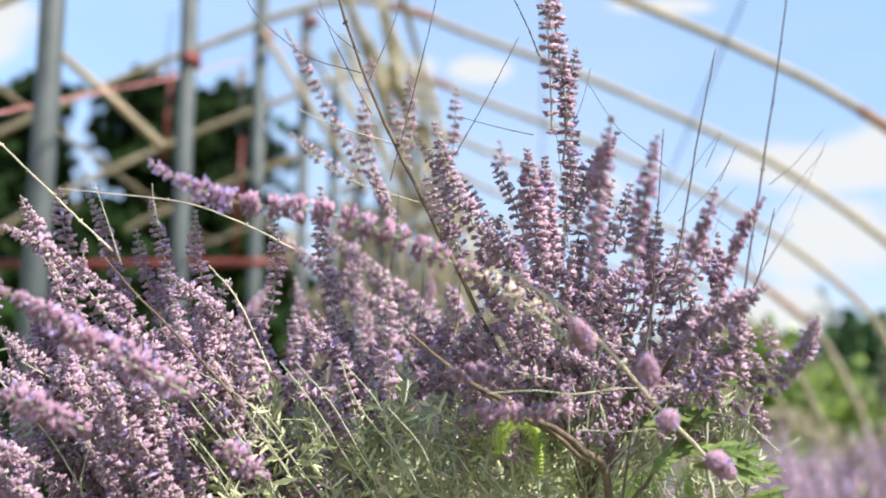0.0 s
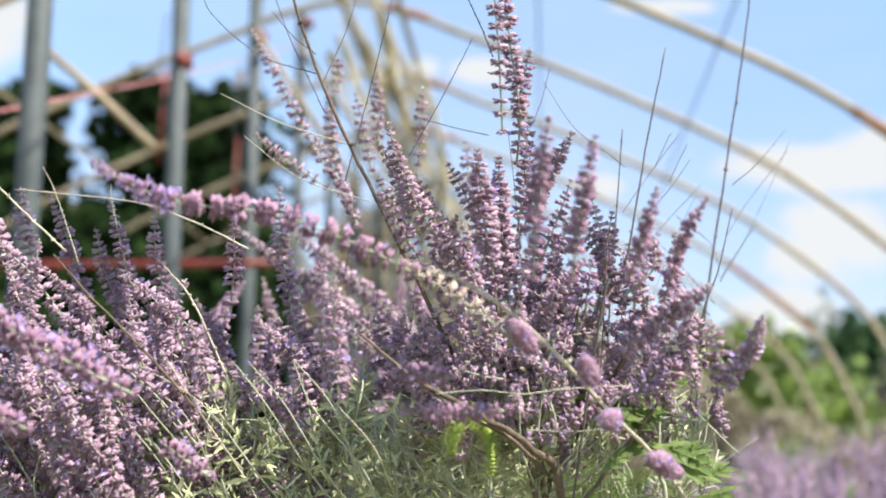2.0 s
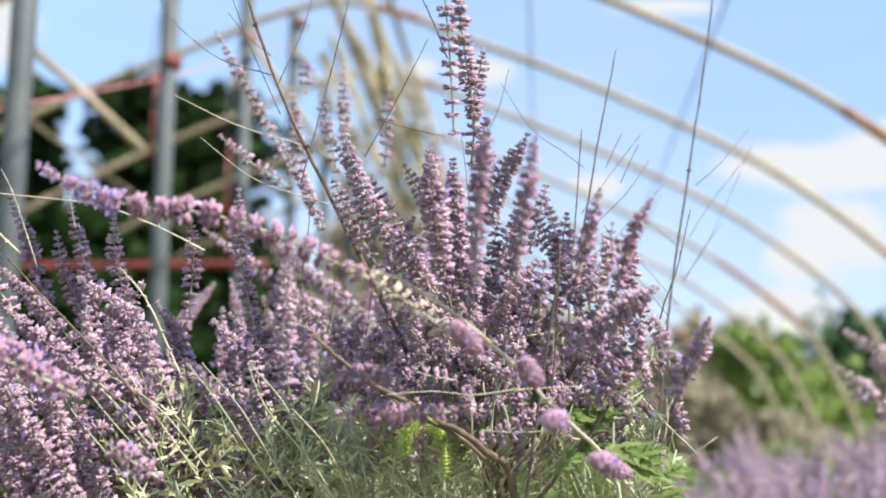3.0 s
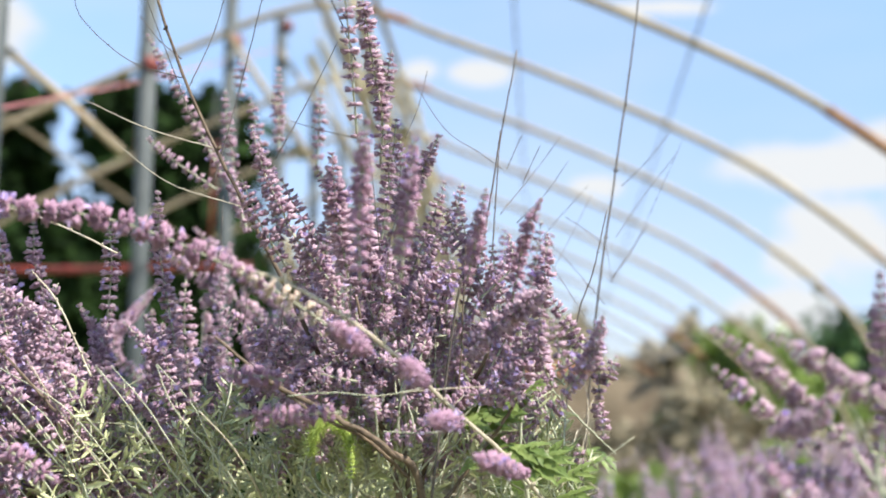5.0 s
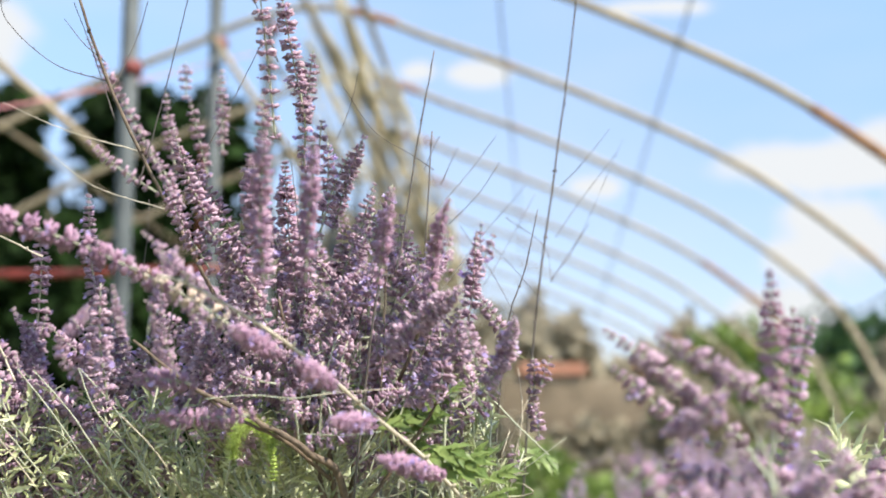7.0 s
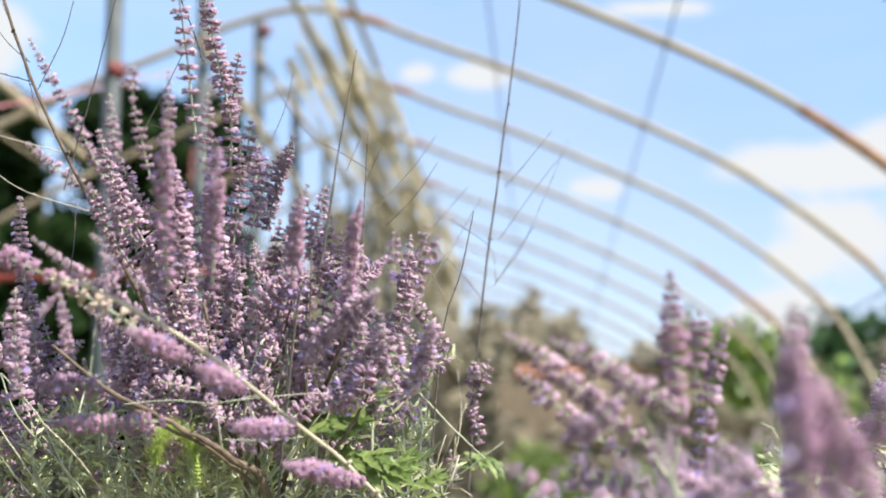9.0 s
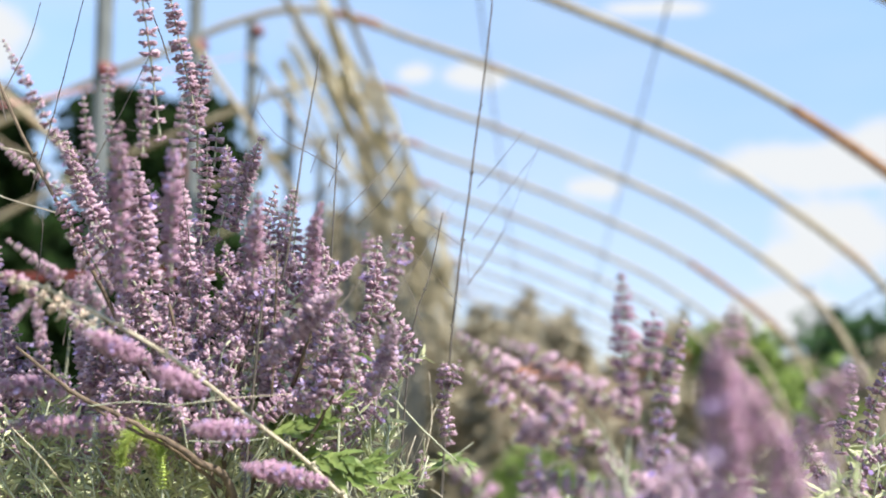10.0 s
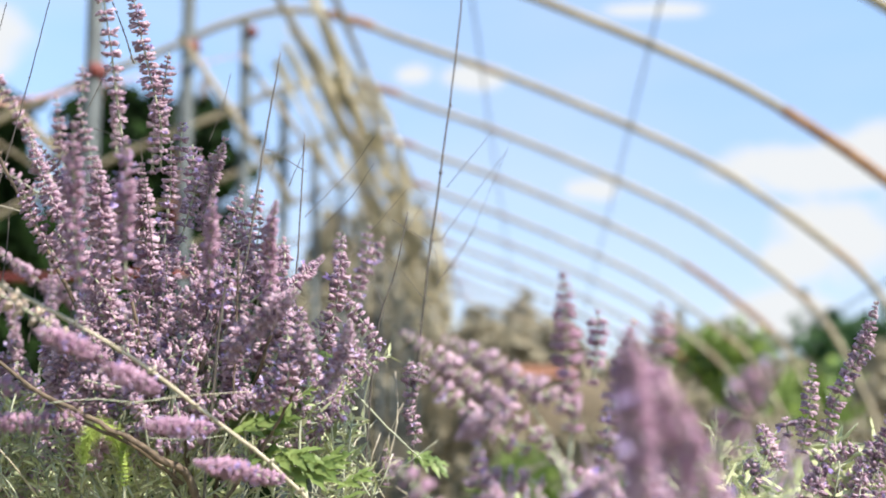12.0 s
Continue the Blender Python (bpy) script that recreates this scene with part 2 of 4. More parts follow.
def hoop_profile():
    half = [(0, 3.79), (0.42, 3.70), (0.67, 3.59), (1.15, 3.405), (1.55, 3.235), (2.06, 2.998), (2.47, 2.785), (2.77, 2.588), (3.10, 2.33), (3.39, 2.05), (3.57, 1.72), (3.72, 1.30), (3.80, 0.6), (3.82, -0.1)]
    pts = [(APEX_X - x, z) for x, z in reversed(half)] + [(APEX_X + x, z) for x, z in half[1:]]
    return [(x, 0, z) for x, z in pts]


def build_greenhouse():
    frame_thing = thing("greenhouse_frame", "uncovered beige tubular hoop greenhouse frame with rusty joints", "greenhouse frame")
    line = bezier(hoop_profile(), 72)
    hp = Heap()
    tube(hp, line, 0.022, 10)
    hoop_mesh = hp.mesh("hoop", [HOOP_PAINT])
    sl = Heap()
    arc = bezier(hoop_profile(), 720)
    tube(sl, arc[374:404:5], 0.027, 10)
    sleeve_r = sl.mesh("sleeve", [RUST])
    sl = Heap()
    tube(sl, arc[546:612:6], 0.026, 10)
    sleeve_far = sl.mesh("sleeve", [RUST])
    for k, y in enumerate(HOOP_Y):
        h = part("hoop", hoop_mesh, frame_thing)
        h.location = (0.012 * math.sin(k * 2.1), y, 0.01 * math.cos(k * 1.7))
        part("sleeve", sleeve_r, h, "rusty pipe sleeve")
        if k % 3 == 2:
            part("sleeve", sleeve_far, h, "rusty pipe sleeve")
    for x, z, r in ((APEX_X + 0.37, 3.65, 0.02), (APEX_X + 1.19, 3.365, 0.005), (APEX_X + 2.06, 2.975, 0.005), (APEX_X, 3.735, 0.022),
                    (APEX_X - 1.9, 3.04, 0.012), (APEX_X + 3.39, 1.99, 0.006)):
        hp = Heap()
        tube(hp, [(x, HOOP_Y[0], z), (x, 8, z - 0.012), (x, HOOP_Y[-1], z)], r, 8)
        part("purlin", hp.mesh("purlin", [HOOP_PAINT if r > 0.01 else GALVANISED]), frame_thing)
    hp = Heap()
    tube(hp, [(-1.24, 0, 0), (-1.26, 0, 1.6), (-1.30, 0, 3.70)], 0.033, 12)
    tube(hp, [(-1.24, 0, 0.0), (-1.24, 0, 0.03)], 0.09, 12)
    post_mesh = hp.mesh("ridge_post", [GALVANISED])
    hp = Heap()
    tube(hp, [(-1.262, 0, -0.025), (-1.262, 0, 0.025)], 0.037, 10)
    tube(hp, [(-1.262, -0.045, -0.02), (-1.262, -0.045, 0.02)], 0.012, 8)
    clamp_mesh = hp.mesh("clamp", [RED_PAINT])
    for k, y in enumerate(HOOP_Y[3:]):
        p = part("ridge_post", post_mesh, frame_thing, "grey galvanised steel post")
        p.location = (max(-0.16, 0.045 - 0.045 * k), y, 0)
        if 0 < k < 4:
            part("clamp", clamp_mesh, p, "red pipe clamp").location = (0, 0, 1.81 + 0.61 * k)
    for ends in (((-1.74, 4.17, 2.42), (-1.52, 4.22, 2.24), (-1.30, 4.27, 2.04)), ((-1.28, 5.47, 2.98), (-1.07, 5.55, 2.67), (-0.76, 5.67, 2.20)), ((-1.31, 6.78, 3.35), (-1.08, 6.86, 3.03), (-0.76, 6.97, 2.61))):
        hp = Heap()
        tube(hp, ends, 0.016, 8)
        part("brace", hp.mesh("brace", [HOOP_PAINT]), frame_thing)
    hp = Heap()
    tube(hp, bezier([(-1.22, 2.2, 1.47), (-1.30, 4.415, 2.36), (-1.36, 5.78, 2.93), (-1.40, 7.15, 3.50)], 20), 0.0032, 6)
    part("tie_cord", hp.mesh("tie_cord", [ROPE_RED]), frame_thing, "faded red cord slanting up along the posts")


build_greenhouse()


def build_film_strips():
    """Tattered ribbons of old film that hang along the ridge."""
    t = thing("film_remains", "tattered pale beige ribbons of greenhouse film along the ridge", "plastic film")
    rng = np.random.default_rng(5)
    base = bezier(hoop_profile(), 720)
    for k in range(44):
        n, m = 110, 3
        a0 = 346 + int(1.45 * k) if k < 30 else 255 + 7 * (k - 30)
        v, f = [], []
        ph, amp, wide = rng.uniform(0, 6), rng.uniform(0.02, 0.07), rng.uniform(0.6, 1.5)
        y0 = (5.6 + rng.uniform(0, 7)) if k < 30 else 12.0 + rng.uniform(0, 3)
        y1 = min(21.0, y0 + rng.uniform(5, 12))
        slope = rng.uniform(0.0, 0.075)
        for y in np.linspace(y0, y1, n):
            p = base[a0]
            for j in range(m):
                drop = slope * max(0, y - 8) + amp * (1 + math.sin(y * 2.1 + ph)) + 0.02 * j * math.sin(y * 3.3 + ph)
                v.append((p[0] + 0.05 * math.sin(y * 1.3 + ph) + 0.022 * wide * (j - 1) * (1 + 0.5 * math.sin(y * 2.7 + ph)), y, p[2] - 0.04 - drop))
        for i in range(n - 1):
            for j in range(m - 1):
                p = i * m + j
                f += [(p, p + 1, p + m + 1), (p, p + m + 1, p + m)]
        ob = part("ribbon", mesh_of("ribbon", v, f, [FILM]), t)
        ob.modifiers.new("thickness", "SOLIDIFY").thickness = 0.002


build_film_strips()


def build_red_rail():
    t = thing("red_rail", "red painted steel rail on low trestle legs", "rail")
    hp = Heap()
    tube(hp, bezier([(-3.4, 5.0, 1.80), (-2.2, 5.0, 1.74), (-1.0, 5.05, 1.76)], 12), 0.018, 10)
    part("rail", hp.mesh("rail", [RED_PAINT]), t)
    for x in (-3.2, -2.25):
        hp = Heap()
        tube(hp, [(x - 0.05, 5.02, 0), (x, 5.02, 1.75)], 0.03, 8)
        part("leg", hp.mesh("leg", [RUST]), t)
    for x, y, z0, z1 in ((-1.86, 6.0, 2.45, 2.95), (-1.62, 6.6, 2.1, 2.75)):
        t2 = thing("hanging_rod", "thin faded red rod hanging from the greenhouse frame", "rod", "hanging rods")
        hp = Heap()
        tube(hp, [(x, y, z0), (x + 0.01, y, z1)], 0.010, 8)
        part("rod", hp.mesh("rod", [RED_PAINT]), t2)
        hp = Heap()
        tube(hp, [(x, y, z1 - 0.02), (x - 0.02, y, z1 + 0.05), (x, y, z1 + 0.3)], 0.005, 6)
        part("hook", hp.mesh("hook", [GALVANISED]), t2)


build_red_rail()


# ---- trees, hedge, sheds ----
LEAF_V = np.array([(0, 0, 0), (0.42, 0.35, 0.08), (0.35, 0.75, 0.02), (0, 1.0, -0.12), (-0.35, 0.75, 0.02), (-0.42, 0.35, 0.08)])
LEAF_F = np.array([(0, 1, 5), (1, 2, 4), (1, 4, 5), (2, 3, 4)])


def random_rotations(rng, n, size):
    z = unit(rng.normal(size=(n, 3)))
    x = unit(np.cross(z, rng.normal(size=(n, 3))))
    return rotations(x, np.cross(z, x), z) * (size * rng.uniform(0.6, 1.3, n))[:, None, None]


def tree(name, label, place, height, spread, leaf_mat, leaf, count, seed, conifer=False, low=0.15, group=""):
    """A tapered trunk with limbs, and a crown of leaves in clumps at the limbs' ends."""
    rng = np.random.default_rng(seed)
    t = thing(name, label, "tree", group, place=place)
    wood, crown = Heap(), Heap()
    top = np.array([rng.normal() * 0.05 * height, rng.normal() * 0.05 * height, height * (0.97 if conifer else 0.75)])
    trunk = bezier([(0, 0, -0.05), top * 0.5 + rng.normal(size=3) * 0.03 * height * np.array([1, 1, 0]), top], 10)
    tube(wood, trunk, np.linspace(0.035, 0.008, 11) * height, 8)
    centres = []
    for k in range(46 if conifer else 30):
        u = low + (1 - low) * (k + 0.5) / (46 if conifer else 30)
        start = trunk[min(10, int(u * 10))]
        reach = spread * ((1.03 - u) ** 0.55 if conifer else math.sqrt(max(0.05, 1 - (2 * (u - low) / (1 - low) - 0.85) ** 2 * 0.6))) * rng.uniform(0.7, 1.1)
        a = rng.uniform(0, 2 * math.pi)
        end = np.array([math.cos(a) * reach, math.sin(a) * reach, start[2] + (0.12 if conifer else rng.uniform(0.1, 0.5)) * reach]) + start * np.array([1, 1, 0])
        end[2] = min(end[2], height)
        limb = bezier([start, (start + end) / 2 + rng.normal(size=3) * 0.06 * reach, end], 6)
        tube(wood, limb, np.linspace(0.009, 0.002, 7) * height, 5)
        for w in (0.45, 0.75, 1.0):
            centres.append((limb[int(6 * w)], reach * (0.30 if conifer else 0.34) + 0.02 * height))
    c = np.array([p for p, _ in centres])
    r = np.array([q for _, q in centres])
    pick = rng.integers(0, len(c), count)
    pos = c[pick] + rng.normal(size=(count, 3)) * (r[pick] * 0.55)[:, None]
    pos[:, 2] = np.maximum(pos[:, 2], 0.05)
    crown.stamp(LEAF_V, LEAF_F, random_rotations(rng, count, leaf), pos)
    part("trunk", wood.mesh("trunk", [BARK]), t)
    part("crown", crown.mesh("crown", [leaf_mat], False), t)
    return t


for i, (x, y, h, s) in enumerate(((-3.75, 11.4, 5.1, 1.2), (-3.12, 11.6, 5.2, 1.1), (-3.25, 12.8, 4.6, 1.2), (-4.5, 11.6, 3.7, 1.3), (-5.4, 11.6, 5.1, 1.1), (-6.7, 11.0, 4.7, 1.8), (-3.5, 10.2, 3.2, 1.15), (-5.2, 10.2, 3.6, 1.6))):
    tree("conifer", "dark green dense conifer with a pointed top, shade put into its colour", (x, y, 0), h, s, TREE_SHADED, 0.19, 7500, 20 + i, True, 0.04, "conifers")
for i, (x, y, h, s) in enumerate(((2.6, 14.4, 3.35, 0.85), (3.6, 15.6, 2.9, 0.8))):
    tree("broadleaf_tree", "small bright green broadleaf tree", (x, y, 0), h, s, TREE_GREEN, 0.12, 6000, 40 + i, False, 0.1, "broadleaf trees")
for i, (x, y, h, s) in enumerate(((8.2, 27.0, 5.6, 2.2), (6.3, 29.0, 3.9, 1.5), (10.8, 27.0, 6.0, 2.4), (4.6, 31.0, 4.3, 1.6), (-9.5, 24.0, 7.5, 2.0), (14, 30, 6.4, 2.6))):
    tree("far_tree", "dark green tree in the distance", (x, y, 0), h, s, TREE_BLUE, 0.28, 3500, 60 + i, False, 0.1, "far trees")


def brush(name, label, place, size, count, leaf, material, seed):
    """An uneven bank of leafy or dry shoots."""
    rng = np.random.default_rng(seed)
    hp = Heap()
    ang = rng.uniform(0, 2 * math.pi, count)
    rad = np.sqrt(rng.uniform(0, 1, count))
    x, y = size[0] * rad * np.cos(ang), size[1] * rad * np.sin(ang)
    crest = size[2] * (0.82 + 0.11 * np.sin(x * 2.7 + seed) + 0.07 * np.sin(x * 6.1 + 2)) * (1 - 0.7 * rad ** 5)
    z = crest * rng.uniform(0, 1, count) ** 0.7
    hp.stamp(LEAF_V, LEAF_F, random_rotations(rng, count, leaf), np.stack([x, y, z], 1))
    ob = new(name, hp.mesh(name, [material], False))
    ob.location = place
    tagged(ob, label, "shrub", kind="stuff")


brush("dry_brush", "bank of dry brown weeds and brush", (0.9, 19.5, 0), (2.5, 0.9, 3.8), 13000, 0.19, DRY_BRUSH, 3)
# beige bulk that stands in for the far end of the film and hoops
brush("dry_brush", "bank of dry brown weeds and brush", (-1.7, 21.8, 0), (2.6, 0.9, 5.2), 14000, 0.19, DRY_BRUSH, 9)
brush("dry_brush", "bank of dry brown weeds and brush", (4.4, 18.5, 0), (2.6, 0.7, 3.3), 8000, 0.17, DRY_BRUSH, 4)
# filler added for the beige blur of far hoops, where sky showed through
brush("dry_brush", "tall pale brush bank filling in for far hoops and film", (-3.6, 22.6, 0), (2.0, 0.8, 6.8), 12000, 0.19, DRY_BRUSH, 19)
# hedge added to fill the black shaded area under the conifers
brush("shade_hedge", "dense evergreen hedge, shade put into its near-black green", (-5.75, 11.6, 0), (3.5, 0.8, 4.0), 16000, 0.19, TREE_SHADED, 8)
brush("dry_brush", "bank of dry brown weeds and brush", (2.6, 20.6, 0), (1.7, 0.7, 3.9), 7000, 0.19, DRY_BRUSH, 13)
brush("dry_brush", "low bank of dry tan weeds", (1.9, 13.3, 0), (2.6, 0.5, 2.1), 8000, 0.12, DRY_BRUSH, 14)
brush("weed_bank", "bank of low green weeds", (1.3, 11.0, 0), (1.9, 0.7, 1.35), 9000, 0.07, TREE_GREEN, 5)
brush("weed_bank", "bank of low green weeds", (3.9, 12.0, 0), (1.3, 0.7, 1.1), 6000, 0.07, TREE_GREEN, 6)


def build_shed():
    t = thing("shed", "low brown board shed with a grey pitched roof", "shed", place=(2.7, 17.2, 0))

    def slab(name, size, at, material, rx=0.0, bev=0.02):
        bm = bmesh.new()
        bmesh.ops.create_cube(bm, size=1.0, matrix=Matrix.Translation(at) @ Matrix.Rotation(radians(rx), 4, "Y") @ Matrix.Diagonal((*size, 1)))
        bmesh.ops.bevel(bm, geom=bm.edges[:], offset=bev, segments=1, affect="EDGES")
        me = bpy.data.meshes.new(name)
        bm.to_mesh(me)
        bm.free()
        me.materials.append(material)
        part(name, me, t)

    slab("wall", (1.5, 1.2, 2.6), (0, 0, 1.3), SHED_WALL)
    slab("roof", (1.1, 1.5, 0.07), (0.45, 0, 2.80), SHED_ROOF, 30)
    slab("roof", (1.1, 1.5, 0.07), (-0.47, 0, 2.81), SHED_ROOF, -30)
    slab("gutter_board", (0.9, 0.06, 0.16), (-2.3, -0.5, 2.42), TERRACOTTA)
    slab("side_wall", (2.2, 0.1, 2.3), (-1.9, -0.42, 1.15), SHED_WALL)


build_shed()


# ---- sage plants ----
def make_calyx():
    """A small hairy bell, 1 long along y, with a flared, toothed rim."""
    rings = ((0.0, 0.06), (0.5, 0.205), (0.95, 0.185))
    v, f, s = [], [], 3
    for y, r in rings:
        for j in range(s):
            a = 2 * math.pi * j / s
            v.append((r * math.cos(a), y + (0.22 if y > 0.9 and j % 2 else 0), r * math.sin(a)))
    for i in range(len(rings) - 1):
        for j in range(s):
            p, q = i * s + j, i * s + (j + 1) % s
            f += [(p, q + s, q), (p, p + s, q + s)]
    v.append((0, 0.8, 0))
    for j in range(s):
        f.append((len(v) - 1, (len(rings) - 1) * s + (j + 1) % s, (len(rings) - 1) * s + j))
    return np.array(v), np.array(f)


CAL_V, CAL_F = make_calyx()
PET_V = np.array([(0, 0, 0), (0.30, 0.55, 0.25), (0.12, 0.95, 0.42), (-0.12, 0.95, 0.42), (-0.30, 0.55, 0.25),
                  (0.34, 0.6, -0.2), (0.15, 1.0, -0.45), (-0.15, 1.0, -0.45), (-0.34, 0.6, -0.2)])
PET_F = np.array([(0, 1, 4), (1, 2, 3), (1, 3, 4), (0, 8, 5), (5, 7, 6), (5, 8, 7)])
SPIKE_SEED = [100]


def spike_heap(points, r, flowers=0.035, gap=0.0080, bare=0.0, thick=1.0, tip_bloom=0.0):
    """A flower spike along the points from base to tip: whorls of calyces round a thin stem."""
    SPIKE_SEED[0] += 1
    rng = np.random.default_rng(SPIKE_SEED[0])
    line = bezier(points, 60)
    seg = np.linalg.norm(np.diff(line, axis=0), axis=1)
    dist = np.concatenate([[0], np.cumsum(seg)])
    total = dist[-1]
    t, a, b = frames_along(line)
    hp = Heap()
    tube(hp, line[::4], np.linspace(0.0011, 0.0005, 16), 5, 2)
    marks, s = [], total * bare
    while s < total:
        marks.append(s)
        u = s / total
        s += gap * (1.15 - 0.55 * u) * rng.uniform(0.8, 1.2)
    pos, yax, size, pp, py, ps = [], [], [], [], [], []
    for n_w, s in enumerate(marks):
        u = s / total
        k = min(59, int(np.searchsorted(dist, s)))
        width = r * (0.80 + 0.45 * math.sin(math.pi * min(1, u * 1.1)) ** 0.7) * (1 - 0.55 * max(0, u - 0.75) / 0.25) * rng.uniform(0.85, 1.12)
        count = int(rng.integers(23, 29) * thick)
        turn = (n_w % 2) * math.pi / 2
        for j in range(count):
            side = 0 if j % 2 else math.pi
            ang = turn + side + rng.normal() * 0.75
            out_way = math.cos(ang) * a[k] + math.sin(ang) * b[k]
            rise = rng.normal(0.10 + 0.9 * max(0, u - 0.75), 0.19)
            d = unit(out_way + rise * t[k] + np.array([0, 0, -0.12]))
            length = width * rng.uniform(0.55, 0.88)
            pos.append(line[k] + t[k] * rng.normal() * 0.0006 + out_way * width * rng.uniform(0.0, 0.24))
            yax.append(d)
            size.append(length)
            if rng.random() < 0.45 * flowers + (tip_bloom if u > 0.72 else 0):
                pp.append(pos[-1] + d * length * 0.8)
                py.append(unit(d + rng.normal(size=3) * 0.3))
                ps.append(width * rng.uniform(0.45, 0.75))

    def orient(y, size):
        y = np.array(y)
        x = unit(np.cross(y, rng.normal(size=y.shape)))
        return rotations(x, y, np.cross(x, y)) * np.array(size)[:, None, None]

    if pos:
        hp.stamp(CAL_V, CAL_F, orient(yax, size), np.array(pos), 0)
    if pp:
        hp.stamp(PET_V, PET_F, orient(py, ps), np.array(pp), 1)
    return hp


def spike(plant, points, r=0.0080, flowers=0.03, gap=0.0080, bare=0.0, pink=False, thick=1.0, tip_bloom=0.0, dry=False, label=""):
    me = spike_heap(points, r, flowers, gap, bare, thick, tip_bloom).mesh("flower_spike", [CALYX_DRY if dry else CALYX_PINK if pink else CALYX, PETAL, STEM_GREY])
    return part("flower_spike", me, plant, label)


def stalk(plant, points, r0, r1, material, name="stem", nodes=0, label=""):
    """A bare stem, thinner towards its end, with swollen nodes and dry buds."""
    SPIKE_SEED[0] += 1
    rng = np.random.default_rng(SPIKE_SEED[0])
    n = 26
    line = bezier(points, n)
    line[1:-1] += rng.normal(size=(n - 1, 3)) * (0.16 * r0)
    radii = np.linspace(r0, r1, n + 1)
    hp = Heap()
    tube(hp, line, radii, 6)
    if nodes:
        _, a, b = frames_along(line)
        idx = np.linspace(2, n - 1, nodes).astype(int)
        for k in idx:
            for side in (1, -1):
                d = unit(a[k] * side + b[k] * rng.normal() * 0.8)
                tube(hp, [line[k], line[k] + d * radii[k] * 2.0, line[k] + d * radii[k] * 3.2 + np.array([0, 0, radii[k]])], [radii[k] * 0.9, radii[k] * 1.1, radii[k] * 0.3], 5)
    return part(name, hp.mesh(name, [material]), plant, label)


def narrow_leaf():
    """A long narrow leaf with shallow teeth, folded along its rib; 1 long along y."""
    v, f = [], []
    for i in range(7):
        y = i / 6
        w = 0.105 * math.sin(math.pi * min(0.97, y * 0.92 + 0.06)) * (1.25 if i % 2 else 0.75)
        v += [(-w, y + 0.02, 0.35 * w + 0.10 * y * y), (0, y, 0.10 * y * y - 0.02), (w, y + 0.02, 0.35 * w + 0.10 * y * y)]
    for i in range(6):
        p = 3 * i
        f += [(p, p + 1, p + 4), (p, p + 4, p + 3), (p + 1, p + 2, p + 5), (p + 1, p + 5, p + 4)]
    return np.array(v), np.array(f)


NLEAF_V, NLEAF_F = narrow_leaf()


def foliage(plant, centre, size, count, length, seed, material=None, up=0.5):
    """Narrow leaves in pairs up many short shoots."""
    rng = np.random.default_rng(seed)
    leaves = Heap()
    pos, yax = [], []
    for _ in range(count // 14):
        p0 = np.array(centre) + rng.uniform(-1, 1, 3) * np.array(size)
        d = unit(np.array([rng.normal() * 0.6, rng.normal() * 0.6, up + rng.random()]))
        ln = rng.uniform(0.03, 0.065)
        tube(leaves, [p0, p0 + d * ln * 0.5 + rng.normal(size=3) * 0.003, p0 + d * ln], [0.0012, 0.001, 0.0006], 4, 1)
        for k in range(7):
            side = unit(np.cross(d, rng.normal(size=3)))
            for sgn in (1, -1):
                pos.append(p0 + d * ln * (k + 0.5) / 7)
                yax.append(unit(sgn * side + d * rng.uniform(0.2, 1.0)))
    y = np.array(yax)
    x = unit(np.cross(y, rng.normal(size=y.shape)))
    rot = rotations(x, y, np.cross(x, y)) * (length * rng.uniform(0.5, 1.2, len(y)))[:, None, None]
    leaves.stamp(NLEAF_V, NLEAF_F, rot, np.array(pos))
    ob = part("foliage", leaves.mesh("foliage", [material or LEAF_GREY, STEM_GREY]), plant, "narrow grey-green leaves")
    ob["kind"] = "stuff"


def thicket(plant, centre, size, count, seed, lean=(-0.5, 0, 0.7)):
    """Thin criss-crossing stems under the flowers."""
    rng = np.random.default_rng(seed)
    hp = Heap()
    for k in range(count):
        p0 = np.array(centre) + rng.uniform(-1, 1, 3) * np.array(size)
        d = unit(np.array(lean) + rng.normal(size=3) * 0.45)
        ln = rng.uniform(0.04, 0.12)
        tube(hp, bezier([p0, p0 + d * ln * 0.5 + rng.normal(size=3) * 0.008, p0 + d * ln], 6), np.linspace(0.0008, 0.0004, 7) * rng.uniform(0.7, 1.3), 5, k % 3 == 0)
    ob = part("fine_growth", hp.mesh("fine_growth", [STEM_GREY, STEM_PALE]), plant, "thin grey-green and straw-coloured stems")
    ob["kind"] = "stuff"


